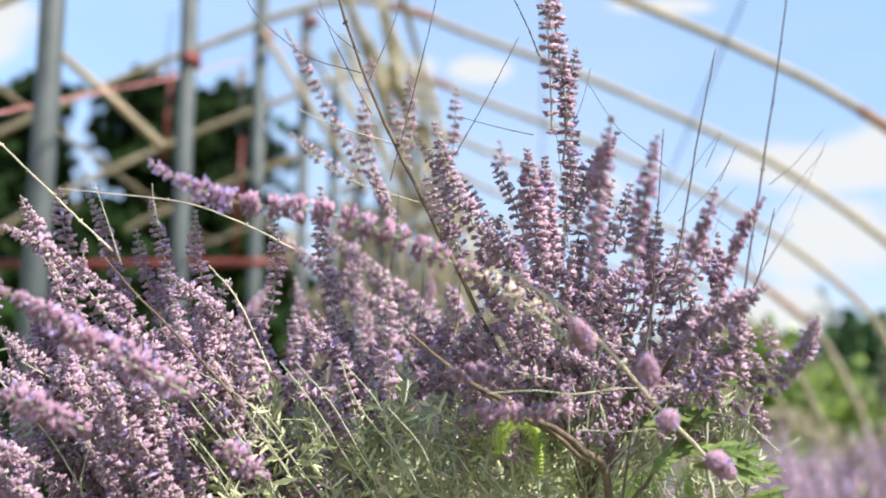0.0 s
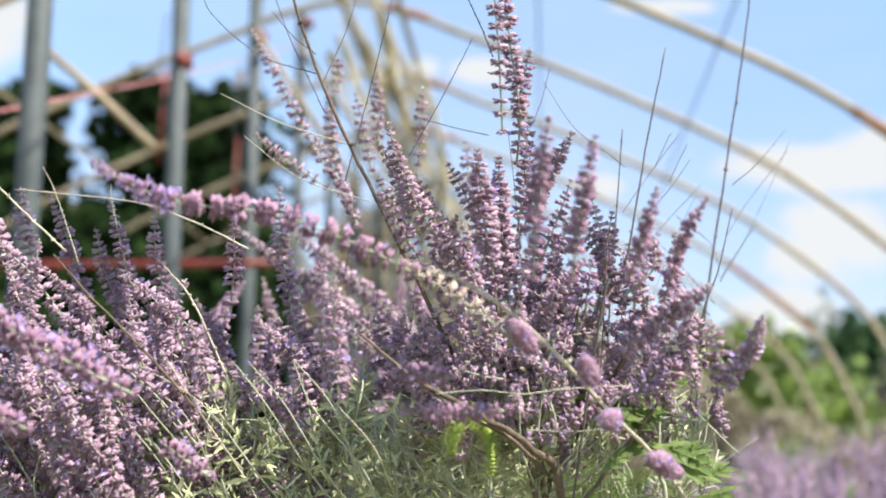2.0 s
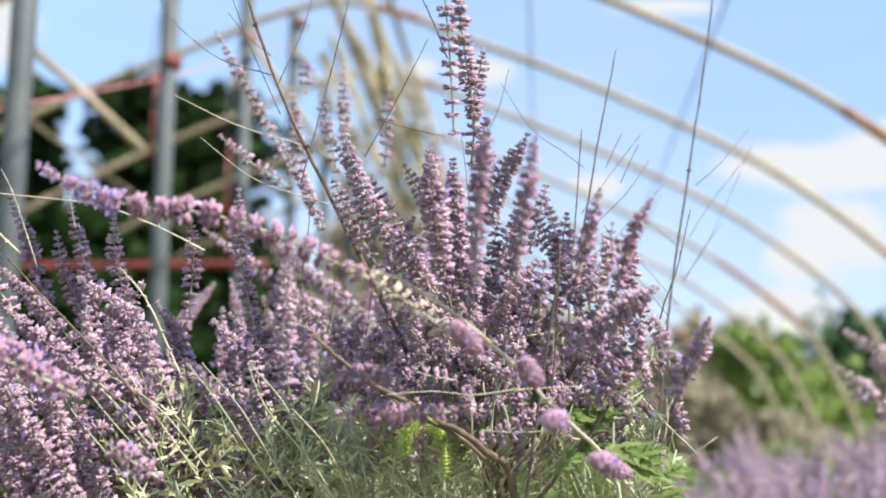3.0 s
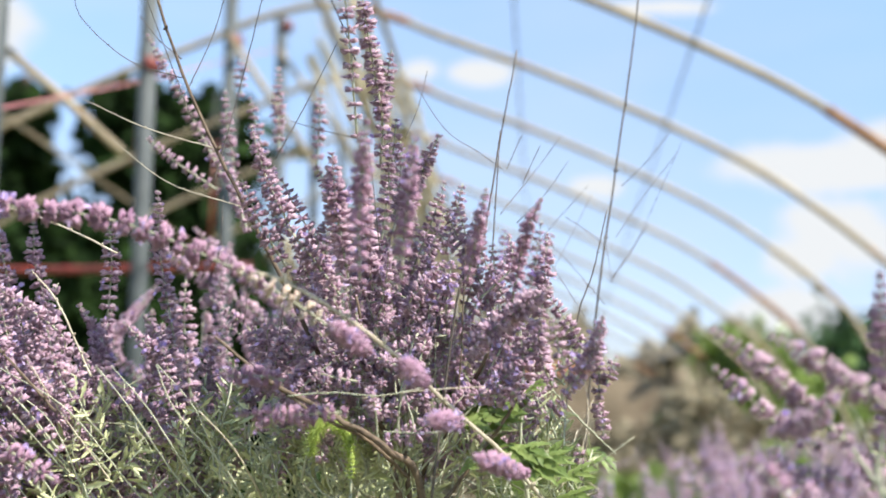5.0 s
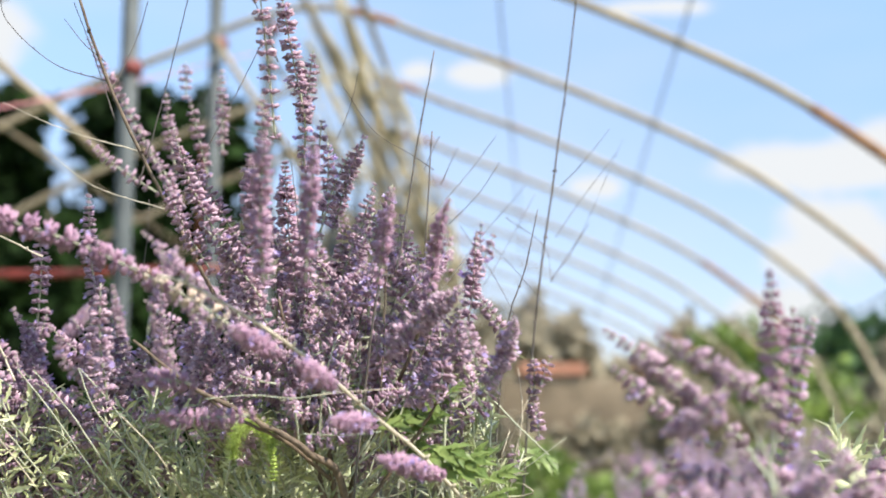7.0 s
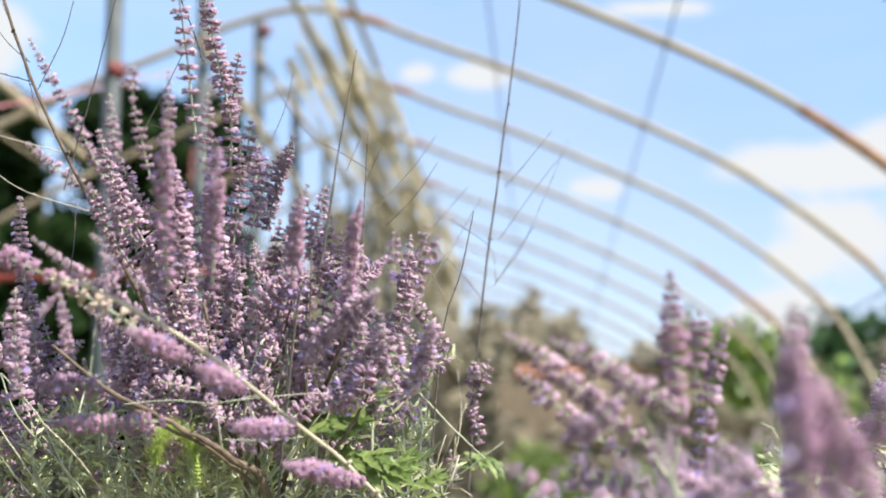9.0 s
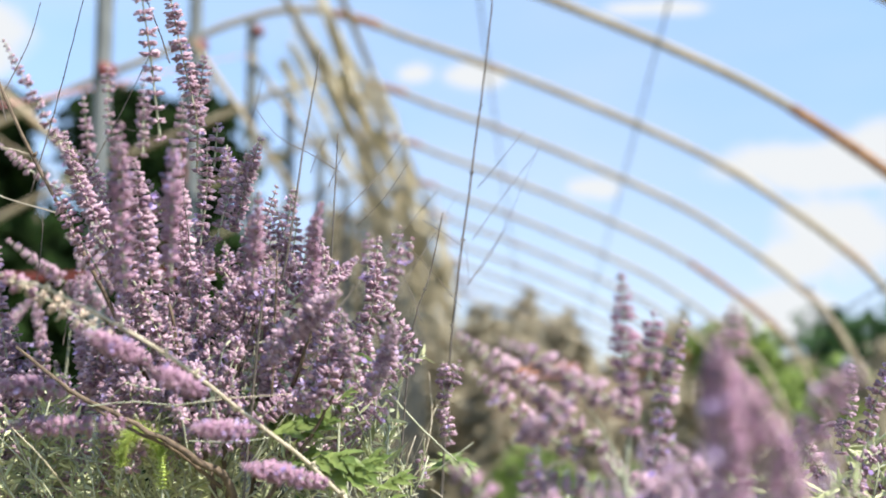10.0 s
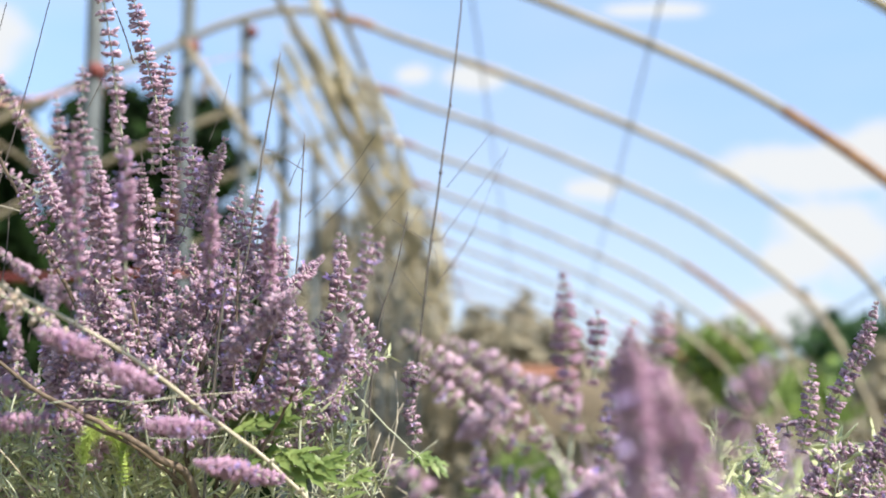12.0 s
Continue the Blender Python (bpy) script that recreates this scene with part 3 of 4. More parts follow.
def jag_leaf(length, rng):
    """A divided leaf with sharp toothed lobes, in the plane of x and y."""
    v, f = [], []

    def lobe(base, way, ln, w):
        side = np.array([-way[1], way[0], 0])
        k0 = len(v)
        n = 5
        for i in range(n + 1):
            u = i / n
            ww = w * math.sin(math.pi * (0.12 + 0.86 * u)) * (1.35 if i % 2 else 0.8)
            c = base + way * ln * u + np.array([0, 0, -0.25 * ln * u * u + rng.normal() * 0.01 * ln])
            v.extend([c - side * ww + np.array([0, 0, ww * 0.4]), c, c + side * ww + np.array([0, 0, ww * 0.4])])
        for i in range(n):
            p = k0 + 3 * i
            f.extend([(p, p + 1, p + 4), (p, p + 4, p + 3), (p + 1, p + 2, p + 5), (p + 1, p + 5, p + 4)])

    way = np.array([0, 1.0, 0])
    lobe(np.zeros(3), way, length, length * 0.10)
    for u, ang, s in ((0.25, 0.8, 0.42), (0.45, 0.7, 0.48), (0.65, 0.55, 0.36)):
        for sgn in (1, -1):
            lobe(way * length * u, np.array([sgn * math.sin(ang), math.cos(ang), 0]), length * s, length * 0.07)
    return np.array(v), np.array(f)


def jagged_leaf(plant, base, tip, lift=0.3):
    """One divided leaf from base towards tip."""
    SPIKE_SEED[0] += 1
    rng = np.random.default_rng(SPIKE_SEED[0])
    base, tip = np.array(base), np.array(tip)
    y = unit(tip - base)
    x = unit(np.cross(y, np.array([rng.normal() * 0.3, -0.7, 1.0])))
    v, f = jag_leaf(np.linalg.norm(tip - base), rng)
    hp = Heap()
    hp.stamp(v, f, rotations(x[None], y[None], np.cross(x, y)[None]), base[None])
    part("leaf", hp.mesh("leaf", [LEAF_GREEN]), plant, "fresh green leaf with jagged lobes")


def foxtail(points, r):
    t = thing("foxtail_grass", "nodding green bristly foxtail grass head among the sage", "grass")
    rng = np.random.default_rng(77)
    line = bezier(points, 60)
    tn, a, b = frames_along(line)
    stem, head = Heap(), Heap()
    tube(stem, bezier([(points[0][0] + 0.01, points[0][1] + 0.02, 0.0), (points[0][0], points[0][1], points[0][2] * 0.6), points[0]], 12), 0.0012, 6)
    tube(stem, line, 0.0012, 6)
    n = 1500
    k = rng.integers(4, 60, n)
    ang = rng.uniform(0, 2 * math.pi, n)
    o = np.cos(ang)[:, None] * a[k] + np.sin(ang)[:, None] * b[k]
    d = unit(o + tn[k] * rng.uniform(0.2, 1.1, n)[:, None])
    x = unit(np.cross(d, rng.normal(size=d.shape)))
    ends = (0.6 + 0.4 * np.sin(math.pi * np.clip(k / 60, 0.08, 0.95)))[:, None, None]
    seed_v = np.array([(0.16, 0.2, 0), (-0.08, 0.2, 0.14), (-0.08, 0.2, -0.14), (0, 0, 0), (0, 0.55, 0)])
    seed_f = np.array([(0, 1, 3), (1, 2, 3), (2, 0, 3), (1, 0, 4), (2, 1, 4), (0, 2, 4)])
    head.stamp(seed_v, seed_f, rotations(x, d, np.cross(x, d)) * (r * ends), line[k])
    hair_v = np.array([(0.015, 0, 0), (-0.015, 0, 0), (0, 1.3, 0)])
    head.stamp(hair_v, np.array([(0, 1, 2)]), rotations(x, d, np.cross(x, d)) * (r * ends), line[k] + o * r * 0.2)
    part("stem", stem.mesh("stem", [STEM_GREY]), t)
    part("seed_head", head.mesh("seed_head", [FOXTAIL]), t)


def fan(plant, n, root, tips, length, seed, r=0.0080, flowers=0.05, curve=0.02, bare=0.0, gap=0.0080, thick=1.0):
    """n spikes whose tips fill the box tips = ((x0, x1), (y0, y1), (z0, z1)); each leans away from root."""
    rng = np.random.default_rng(seed)
    for _ in range(n):
        tip = np.array([rng.uniform(*tips[0]), rng.uniform(*tips[1]), rng.uniform(*tips[2])])
        way = unit(tip - np.array(root) + rng.normal(size=3) * 0.07)
        ln = length * rng.uniform(0.6, 1.25)
        base = tip - way * ln
        mid = (tip + base) / 2 + np.array([rng.normal() * curve, rng.normal() * curve, -abs(rng.normal()) * curve])
        spike(plant, [base, mid, tip], r * rng.uniform(0.8, 1.15), flowers * rng.uniform(0.4, 1.8), gap, bare, thick=thick)
        if rng.random() < 0.4:
            low = base + (np.array(root) - base) * 0.6
            stalk(plant, [low, (low + base) / 2 + rng.normal(size=3) * 0.008, base], 0.0009, 0.0007, STEM_GREY)


# the sage in the middle
sage = thing("russian_sage", "tall sage shrub with mauve flower spikes and woody stems", "shrub", "sage shrubs", place=(0, 0, 0))
spike(sage, [(0.066, 1.041, 1.148), (0.065, 1.029, 1.174), (0.063, 1.015, 1.211), (0.060, 1.001, 1.247), (0.059, 0.990, 1.274)], r=0.0066, gap=0.0096, thick=1.2)
spike(sage, [(0.076, 1.109, 1.141), (0.079, 1.094, 1.176), (0.074, 1.079, 1.210), (0.070, 1.065, 1.237), (0.066, 1.051, 1.268), (0.062, 1.037, 1.296)], r=0.0070, gap=0.0070, thick=1.15)
spike(sage, [(0.077, 1.103, 1.172), (0.081, 1.092, 1.204), (0.087, 1.082, 1.234)], r=0.0068, gap=0.0064, thick=1.15)
spike(sage, [(0.060, 1.058, 1.034), (0.051, 1.047, 1.086), (0.047, 1.038, 1.133)], r=0.0090, thick=1.4, gap=0.0064)
spike(sage, [(0.070, 1.125, 1.035), (0.063, 1.114, 1.091), (0.061, 1.103, 1.145)], r=0.0084, thick=1.3, gap=0.0064)
spike(sage, [(0.076, 1.127, 1.079), (0.082, 1.119, 1.126), (0.083, 1.111, 1.166)], r=0.0060)
spike(sage, [(0.092, 0.907, 1.008), (0.093, 0.889, 1.042), (0.097, 0.871, 1.075), (0.102, 0.854, 1.104)], r=0.0062, pink=True, thick=1.2, gap=0.0076)
spike(sage, [(0.118, 0.919, 1.010), (0.122, 0.901, 1.045), (0.127, 0.884, 1.071), (0.131, 0.868, 1.095)], r=0.0061, tip_bloom=0.12, pink=True, thick=1.2, gap=0.0076)
spike(sage, [(0.159, 0.972, 1.019), (0.167, 0.944, 1.045), (0.175, 0.917, 1.074)], r=0.0053, pink=True, thick=1.2, gap=0.0076)
spike(sage, [(0.187, 1.039, 1.003), (0.195, 1.006, 1.036), (0.201, 0.975, 1.055), (0.212, 0.945, 1.073)], r=0.0053, pink=True, thick=1.2, gap=0.0076)
spike(sage, [(0.088, 1.194, 1.108), (0.106, 1.162, 1.147), (0.124, 1.133, 1.175)], r=0.0064, gap=0.0068)
spike(sage, [(0.092, 1.213, 1.064), (0.112, 1.205, 1.115), (0.124, 1.199, 1.149)], r=0.0068)
spike(sage, [(0.124, 1.212, 1.085), (0.133, 1.206, 1.118), (0.140, 1.201, 1.148)], r=0.0066)
spike(sage, [(0.100, 1.115, 0.996), (0.115, 1.110, 1.028), (0.131, 1.106, 1.056)], r=0.0078, thick=1.2, flowers=0.08)
spike(sage, [(0.143, 1.174, 1.022), (0.154, 1.168, 1.061), (0.162, 1.161, 1.097)], r=0.0066)
spike(sage, [(0.082, 1.139, 1.149), (0.084, 1.135, 1.169), (0.086, 1.131, 1.188)], r=0.0062, tip_bloom=0.1)
spike(sage, [(0.080, 1.177, 1.112), (0.086, 1.170, 1.147), (0.086, 1.164, 1.178)], r=0.0064, tip_bloom=0.15)
spike(sage, [(0.081, 1.160, 1.093), (0.094, 1.153, 1.134), (0.109, 1.148, 1.165)], r=0.0066)
spike(sage, [(0.133, 1.109, 1.012), (0.135, 1.104, 1.034), (0.138, 1.100, 1.057)], r=0.0068, flowers=0.5)
spike(sage, [(0.176, 1.141, 1.020), (0.173, 1.135, 1.048), (0.170, 1.130, 1.076)], r=0.0074)
spike(sage, [(0.146, 1.145, 1.040), (0.152, 1.139, 1.073), (0.157, 1.133, 1.104)], r=0.0070)
spike(sage, [(0.031, 1.084, 1.041), (0.035, 1.082, 1.055), (0.039, 1.079, 1.073)], r=0.0070, flowers=0.3)
spike(sage, [(0.229, 1.033, 0.945), (0.245, 1.020, 0.965), (0.252, 1.007, 0.982), (0.256, 0.995, 0.997)], gap=0.0060, r=0.0066, flowers=0.12)
spike(sage, [(0.228, 1.009, 0.962), (0.223, 1.005, 0.980), (0.219, 1.002, 0.995)], r=0.0056, gap=0.0066)
spike(sage, [(0.271, 1.317, 0.923), (0.269, 1.313, 0.942), (0.263, 1.309, 0.961)], r=0.0066, gap=0.0068)
spike(sage, [(0.266, 1.309, 0.961), (0.267, 1.306, 0.979), (0.266, 1.302, 1.000)], r=0.0064, gap=0.0068)
spike(sage, [(0.273, 1.297, 0.972), (0.283, 1.293, 1.000)], r=0.0058)
spike(sage, [(0.175, 1.079, 0.951), (0.189, 1.077, 0.966), (0.204, 1.076, 0.978)], r=0.0070, flowers=0.3)
spike(sage, [(0.198, 1.156, 0.931), (0.216, 1.156, 0.936), (0.239, 1.154, 0.957)], r=0.0060)
spike(sage, [(0.186, 1.132, 0.944), (0.173, 1.130, 0.946), (0.159, 1.129, 0.948)], r=0.0060)
spike(sage, [(0.205, 1.180, 0.916), (0.194, 1.177, 0.925), (0.182, 1.178, 0.915)], r=0.0056, flowers=0.3)
spike(sage, [(0.246, 1.302, 0.883), (0.248, 1.299, 0.899), (0.245, 1.296, 0.915)], r=0.0056)
spike(sage, [(0.091, 0.956, 0.967), (0.085, 0.914, 0.971), (0.078, 0.872, 0.975)], r=0.0060, flowers=0.06, pink=True, thick=1.2, gap=0.0076)
spike(sage, [(0.132, 0.953, 0.945), (0.127, 0.911, 0.949), (0.123, 0.870, 0.952)], r=0.0060, flowers=0.10, pink=True, thick=1.2, gap=0.0076)
spike(sage, [(0.151, 1.011, 0.921), (0.144, 0.959, 0.920), (0.138, 0.908, 0.918)], r=0.0060, flowers=0.16, pink=True, thick=1.2, gap=0.0076)
spike(sage, [(0.198, 1.042, 0.885), (0.181, 0.978, 0.891), (0.167, 0.925, 0.895)], r=0.0062, flowers=0.06, pink=True, thick=1.2, gap=0.0076)
stalk(sage, [(0.222, 1.122, 0.855), (0.180, 1.068, 0.902), (0.141, 1.027, 0.936), (0.107, 0.978, 0.967), (0.076, 0.930, 0.989), (0.043, 0.903, 1.007), (0.023, 0.900, 1.013)], 0.0017, 0.0011, STEM_PALE, nodes=10, label='pale straw-coloured stem')
stalk(sage, [(0.104, 1.236, 0.689), (0.113, 1.130, 0.868), (0.089, 1.091, 0.903), (0.052, 1.073, 0.927), (-0.001, 1.063, 0.954), (-0.044, 1.053, 0.988)], 0.0042, 0.0012, STEM_WOOD, label='dark woody stem')
stalk(sage, [(0.104, 1.117, 0.882), (0.072, 1.088, 0.911), (0.034, 1.071, 0.930), (0.004, 1.064, 0.950), (-0.023, 1.060, 0.963)], 0.0018, 0.0009, STEM_WOOD)
stalk(sage, [(0.017, 1.047, 0.942), (0.052, 1.049, 0.945), (0.086, 1.052, 0.943), (0.119, 1.054, 0.949)], 0.0006, 0.0004, STEM_GREY)
stalk(sage, [(0.087, 1.078, 0.917), (0.118, 1.081, 0.916), (0.148, 1.083, 0.919)], 0.0006, 0.0004, STEM_GREY)
stalk(sage, [(0.194, 1.250, 0.993), (0.227, 1.260, 0.958), (0.252, 1.267, 0.932), (0.280, 1.274, 0.906)], 0.0011, 0.0007, STEM_GREY)
stalk(sage, [(0.144, 1.111, 0.952), (0.147, 1.102, 0.997), (0.150, 1.089, 1.068)], 0.0009, 0.0006, STEM_WOOD)
spike(sage, [(0.026, 1.119, 1.045), (0.007, 1.111, 1.077), (-0.019, 1.099, 1.128), (-0.032, 1.090, 1.172)], r=0.0076)
spike(sage, [(-0.002, 1.115, 1.054), (-0.024, 1.106, 1.090), (-0.040, 1.098, 1.127)], r=0.0076)
spike(sage, [(-0.021, 1.170, 1.079), (-0.033, 1.176, 1.147), (-0.056, 1.168, 1.182)], r=0.0062)
spike(sage, [(0.047, 1.156, 1.076), (0.032, 1.146, 1.119), (0.014, 1.139, 1.150)], r=0.0067)
spike(sage, [(0.037, 1.138, 1.058), (0.006, 1.127, 1.100), (-0.011, 1.120, 1.133)], r=0.0072)
spike(sage, [(0.050, 1.084, 1.025), (0.023, 1.075, 1.060), (0.004, 1.069, 1.082)], r=0.008)
fan(sage, 40, (0.085, 1.139, 0.840), ((0.000, 0.190), (1.090, 1.240), (0.960, 1.080)), 0.085, 11, r=0.0059)
fan(sage, 16, (0.085, 1.139, 0.856), ((0.020, 0.150), (1.090, 1.220), (1.060, 1.130)), 0.085, 14, r=0.0058)
fan(sage, 26, (0.110, 1.220, 0.800), ((0.010, 0.230), (1.200, 1.330), (0.960, 1.120)), 0.10, 15, r=0.0064)
fan(sage, 8, (0.083, 1.139, 0.856), ((0.117, 0.224), (0.974, 1.140), (0.945, 1.026)), 0.09, 12)
fan(sage, 5, (0.060, 1.198, 0.806), ((-0.032, 0.059), (1.091, 1.287), (0.952, 1.064)), 0.09, 13)
spike(sage, [(0.193, 1.401, 1.056), (0.205, 1.411, 1.112), (0.212, 1.403, 1.157)], r=0.0075, gap=0.0105, flowers=0.15)
spike(sage, [(0.170, 1.462, 1.103), (0.171, 1.451, 1.158)], r=0.0075, gap=0.0105, flowers=0.15)
spike(sage, [(0.202, 1.415, 1.095), (0.224, 1.427, 1.146)], r=0.0075, gap=0.0105, flowers=0.15)
spike(sage, [(0.078, 0.941, 0.972), (0.055, 0.937, 0.990), (0.024, 0.931, 1.009), (-0.003, 0.926, 1.023)], r=0.0064, dry=True, flowers=0.0, gap=0.0105)
stalk(sage, [(0.071, 1.066, 0.942), (0.124, 1.069, 0.949), (0.168, 1.072, 0.952)], 0.0006, 0.0004, STEM_PALE)
spike(sage, [(-0.138, 1.391, 1.208), (-0.172, 1.397, 1.268), (-0.200, 1.386, 1.317), (-0.226, 1.374, 1.366)], r=0.0067, gap=0.0105)
spike(sage, [(-0.088, 1.395, 1.209), (-0.098, 1.386, 1.252), (-0.107, 1.378, 1.291)], r=0.0067, gap=0.0105)
spike(sage, [(-0.128, 1.411, 1.214), (-0.139, 1.411, 1.266), (-0.142, 1.402, 1.309)], r=0.0067, gap=0.0105)
spike(sage, [(-0.043, 1.446, 1.229), (-0.040, 1.438, 1.273), (-0.038, 1.429, 1.317)], r=0.0067, gap=0.0105)
spike(sage, [(0.015, 1.455, 1.205), (0.011, 1.445, 1.255)], r=0.0067, gap=0.0105)
spike(sage, [(-0.090, 1.458, 1.253), (-0.095, 1.467, 1.310), (-0.095, 1.458, 1.355)], r=0.0067, gap=0.0105)
spike(sage, [(-0.133, 1.366, 1.183), (-0.178, 1.356, 1.212), (-0.209, 1.349, 1.238)], r=0.0067, gap=0.0105)
spike(sage, [(-0.146, 1.490, 1.331), (-0.146, 1.481, 1.374)], r=0.0067, gap=0.0105)
spike(sage, [(-0.091, 1.328, 1.132), (-0.121, 1.364, 1.195), (-0.145, 1.354, 1.236)], r=0.0067, gap=0.0105)
spike(sage, [(0.020, 0.931, 1.011), (-0.007, 0.926, 1.024), (-0.049, 0.919, 1.042), (-0.095, 0.913, 1.055), (-0.145, 0.908, 1.059), (-0.184, 0.903, 1.072), (-0.210, 0.898, 1.086)], r=0.008, flowers=0.03, gap=0.0076, thick=1.3, pink=True, tip_bloom=0.30)
spike(sage, [(0.038, 0.945, 0.945), (0.017, 0.943, 0.948), (-0.006, 0.941, 0.948)], r=0.0062, pink=True, thick=1.4, gap=0.0059)
spike(sage, [(0.075, 0.962, 0.925), (0.036, 0.949, 0.922), (0.003, 0.946, 0.923)], r=0.0062, pink=True, thick=1.4, gap=0.0059)
spike(sage, [(0.068, 1.068, 0.955), (0.050, 1.066, 0.958), (0.035, 1.064, 0.962)], r=0.0067)
stalk(sage, [(0.102, 1.301, 0.553), (0.103, 1.221, 0.863), (0.128, 1.183, 0.913), (0.161, 1.124, 0.971), (0.179, 1.097, 1.010)], 0.0038, 0.0012, STEM_WOOD, label='dark woody stem')
stalk(sage, [(0.093, 1.149, 0.864), (0.083, 1.139, 0.911), (0.071, 1.130, 0.952), (0.059, 1.104, 1.028)], 0.003, 0.0013, STEM_WOOD)
stalk(sage, [(0.100, 1.160, 0.864), (0.097, 1.148, 0.921), (0.109, 1.139, 0.977), (0.123, 1.133, 1.014)], 0.0026, 0.0012, STEM_WOOD)
stalk(sage, [(0.128, 1.122, 0.857), (0.155, 1.118, 0.893), (0.185, 1.102, 0.933), (0.209, 1.076, 0.972)], 0.002, 0.001, STEM_WOOD)
stalk(sage, [(0.028, 1.154, 0.970), (-0.008, 1.137, 1.043), (-0.047, 1.120, 1.118), (-0.086, 1.101, 1.198), (-0.118, 1.081, 1.287), (-0.130, 1.071, 1.334)], 0.0021, 0.001, STEM_WOOD, nodes=5, label='long bare brown stem')
stalk(sage, [(-0.046, 1.121, 1.109), (-0.111, 1.122, 1.131), (-0.162, 1.121, 1.169)], 0.0006, 0.0003, TWIG_PALE, name='twig', nodes=9)
stalk(sage, [(-0.069, 1.110, 1.158), (-0.121, 1.083, 1.169), (-0.166, 1.056, 1.186)], 0.0006, 0.0003, TWIG_PALE, name='twig', nodes=5)
stalk(sage, [(-0.096, 1.097, 1.217), (-0.148, 1.109, 1.238), (-0.197, 1.117, 1.282), (-0.212, 1.129, 1.319)], 0.0005, 0.0003, TWIG, name='twig', nodes=10)
stalk(sage, [(-0.072, 1.125, 1.129), (-0.054, 1.123, 1.205), (-0.035, 1.118, 1.291), (-0.032, 1.122, 1.325)], 0.0006, 0.0003, TWIG, name='twig', nodes=8)
stalk(sage, [(-0.091, 1.099, 1.207), (-0.073, 1.102, 1.254), (-0.062, 1.096, 1.288)], 0.0005, 0.0003, TWIG, name='twig', nodes=4)
stalk(sage, [(-0.088, 1.104, 1.184), (-0.130, 1.146, 1.266), (-0.145, 1.137, 1.306)], 0.0005, 0.0003, TWIG, name='twig', nodes=6)
stalk(sage, [(-0.096, 1.094, 1.233), (-0.117, 1.099, 1.251), (-0.138, 1.102, 1.276)], 0.0005, 0.0003, TWIG, name='twig', nodes=3)
stalk(sage, [(-0.016, 1.116, 1.149), (0.010, 1.109, 1.195), (0.038, 1.101, 1.249)], 0.0005, 0.0003, TWIG, name='twig', nodes=7)
stalk(sage, [(0.056, 1.087, 1.227), (0.044, 1.090, 1.258), (0.032, 1.094, 1.285)], 0.0007, 0.0004, TWIG, name='twig', nodes=7)
stalk(sage, [(0.051, 1.137, 1.173), (0.019, 1.153, 1.185), (-0.015, 1.168, 1.199)], 0.0004, 0.0003, TWIG, name='twig', nodes=5)
stalk(sage, [(0.083, 1.227, 1.199), (0.096, 1.222, 1.230), (0.104, 1.217, 1.262)], 0.0004, 0.0003, TWIG, name='twig')
stalk(sage, [(0.080, 1.089, 1.063), (0.075, 1.079, 1.113), (0.070, 1.071, 1.154)], 0.0005, 0.0003, TWIG, name='twig')
stalk(sage, [(-0.024, 1.169, 0.973), (-0.016, 1.163, 1.010), (-0.012, 1.157, 1.046)], 0.0005, 0.0003, TWIG, name='twig', nodes=5)
stalk(sage, [(-0.073, 1.150, 1.054), (-0.068, 1.144, 1.088), (-0.066, 1.138, 1.122)], 0.0005, 0.0003, TWIG, name='twig', nodes=5)
stalk(sage, [(-0.051, 1.162, 1.002), (-0.046, 1.157, 1.028), (-0.044, 1.152, 1.055)], 0.0005, 0.0003, TWIG, name='twig', nodes=5)
stalk(sage, [(0.007, 1.172, 0.974), (0.009, 1.169, 0.991), (0.008, 1.165, 1.008)], 0.0005, 0.0003, TWIG, name='twig', nodes=5)
stalk(sage, [(0.117, 1.119, 0.975), (0.126, 1.113, 1.011), (0.133, 1.108, 1.039)], 0.0008, 0.0005, TWIG, name='twig')
foliage(sage, (0.115, 1.200, 0.883), (0.14, 0.05, 0.030), 800, 0.016, 31)
foliage(sage, (0.136, 1.231, 0.935), (0.11, 0.07, 0.05), 520, 0.014, 32)
foliage(sage, (0.101, 1.261, 0.759), (0.15, 0.10, 0.06), 700, 0.022, 33)


# the sage that leans beside it
sage_low = thing("russian_sage", "broad sage shrub leaning sideways, dense mauve spikes over grey-green leaves", "shrub", "sage shrubs")
spike(sage_low, [(-0.189, 1.208, 1.022), (-0.185, 1.199, 1.073), (-0.187, 1.191, 1.110)], r=0.0079)
spike(sage_low, [(-0.124, 1.220, 0.987), (-0.137, 1.218, 1.045), (-0.147, 1.218, 1.093), (-0.148, 1.208, 1.145)], r=0.0079)
spike(sage_low, [(-0.057, 1.040, 0.939), (-0.059, 1.021, 0.985), (-0.058, 1.013, 1.027)], r=0.0079)
spike(sage_low, [(-0.259, 1.210, 0.979), (-0.283, 1.219, 1.033), (-0.300, 1.216, 1.092), (-0.311, 1.207, 1.133)], r=0.0079)
spike(sage_low, [(-0.225, 1.214, 0.975), (-0.244, 1.214, 1.022), (-0.263, 1.212, 1.075), (-0.265, 1.203, 1.121)], r=0.0079)
spike(sage_low, [(-0.381, 1.187, 1.049), (-0.405, 1.177, 1.094), (-0.420, 1.169, 1.127)], r=0.0079)
spike(sage_low, [(-0.401, 1.263, 1.072), (-0.412, 1.254, 1.116), (-0.416, 1.246, 1.154)], r=0.0079)
spike(sage_low, [(-0.321, 1.232, 1.002), (-0.344, 1.241, 1.052), (-0.364, 1.239, 1.107), (-0.380, 1.231, 1.142)], r=0.0079)
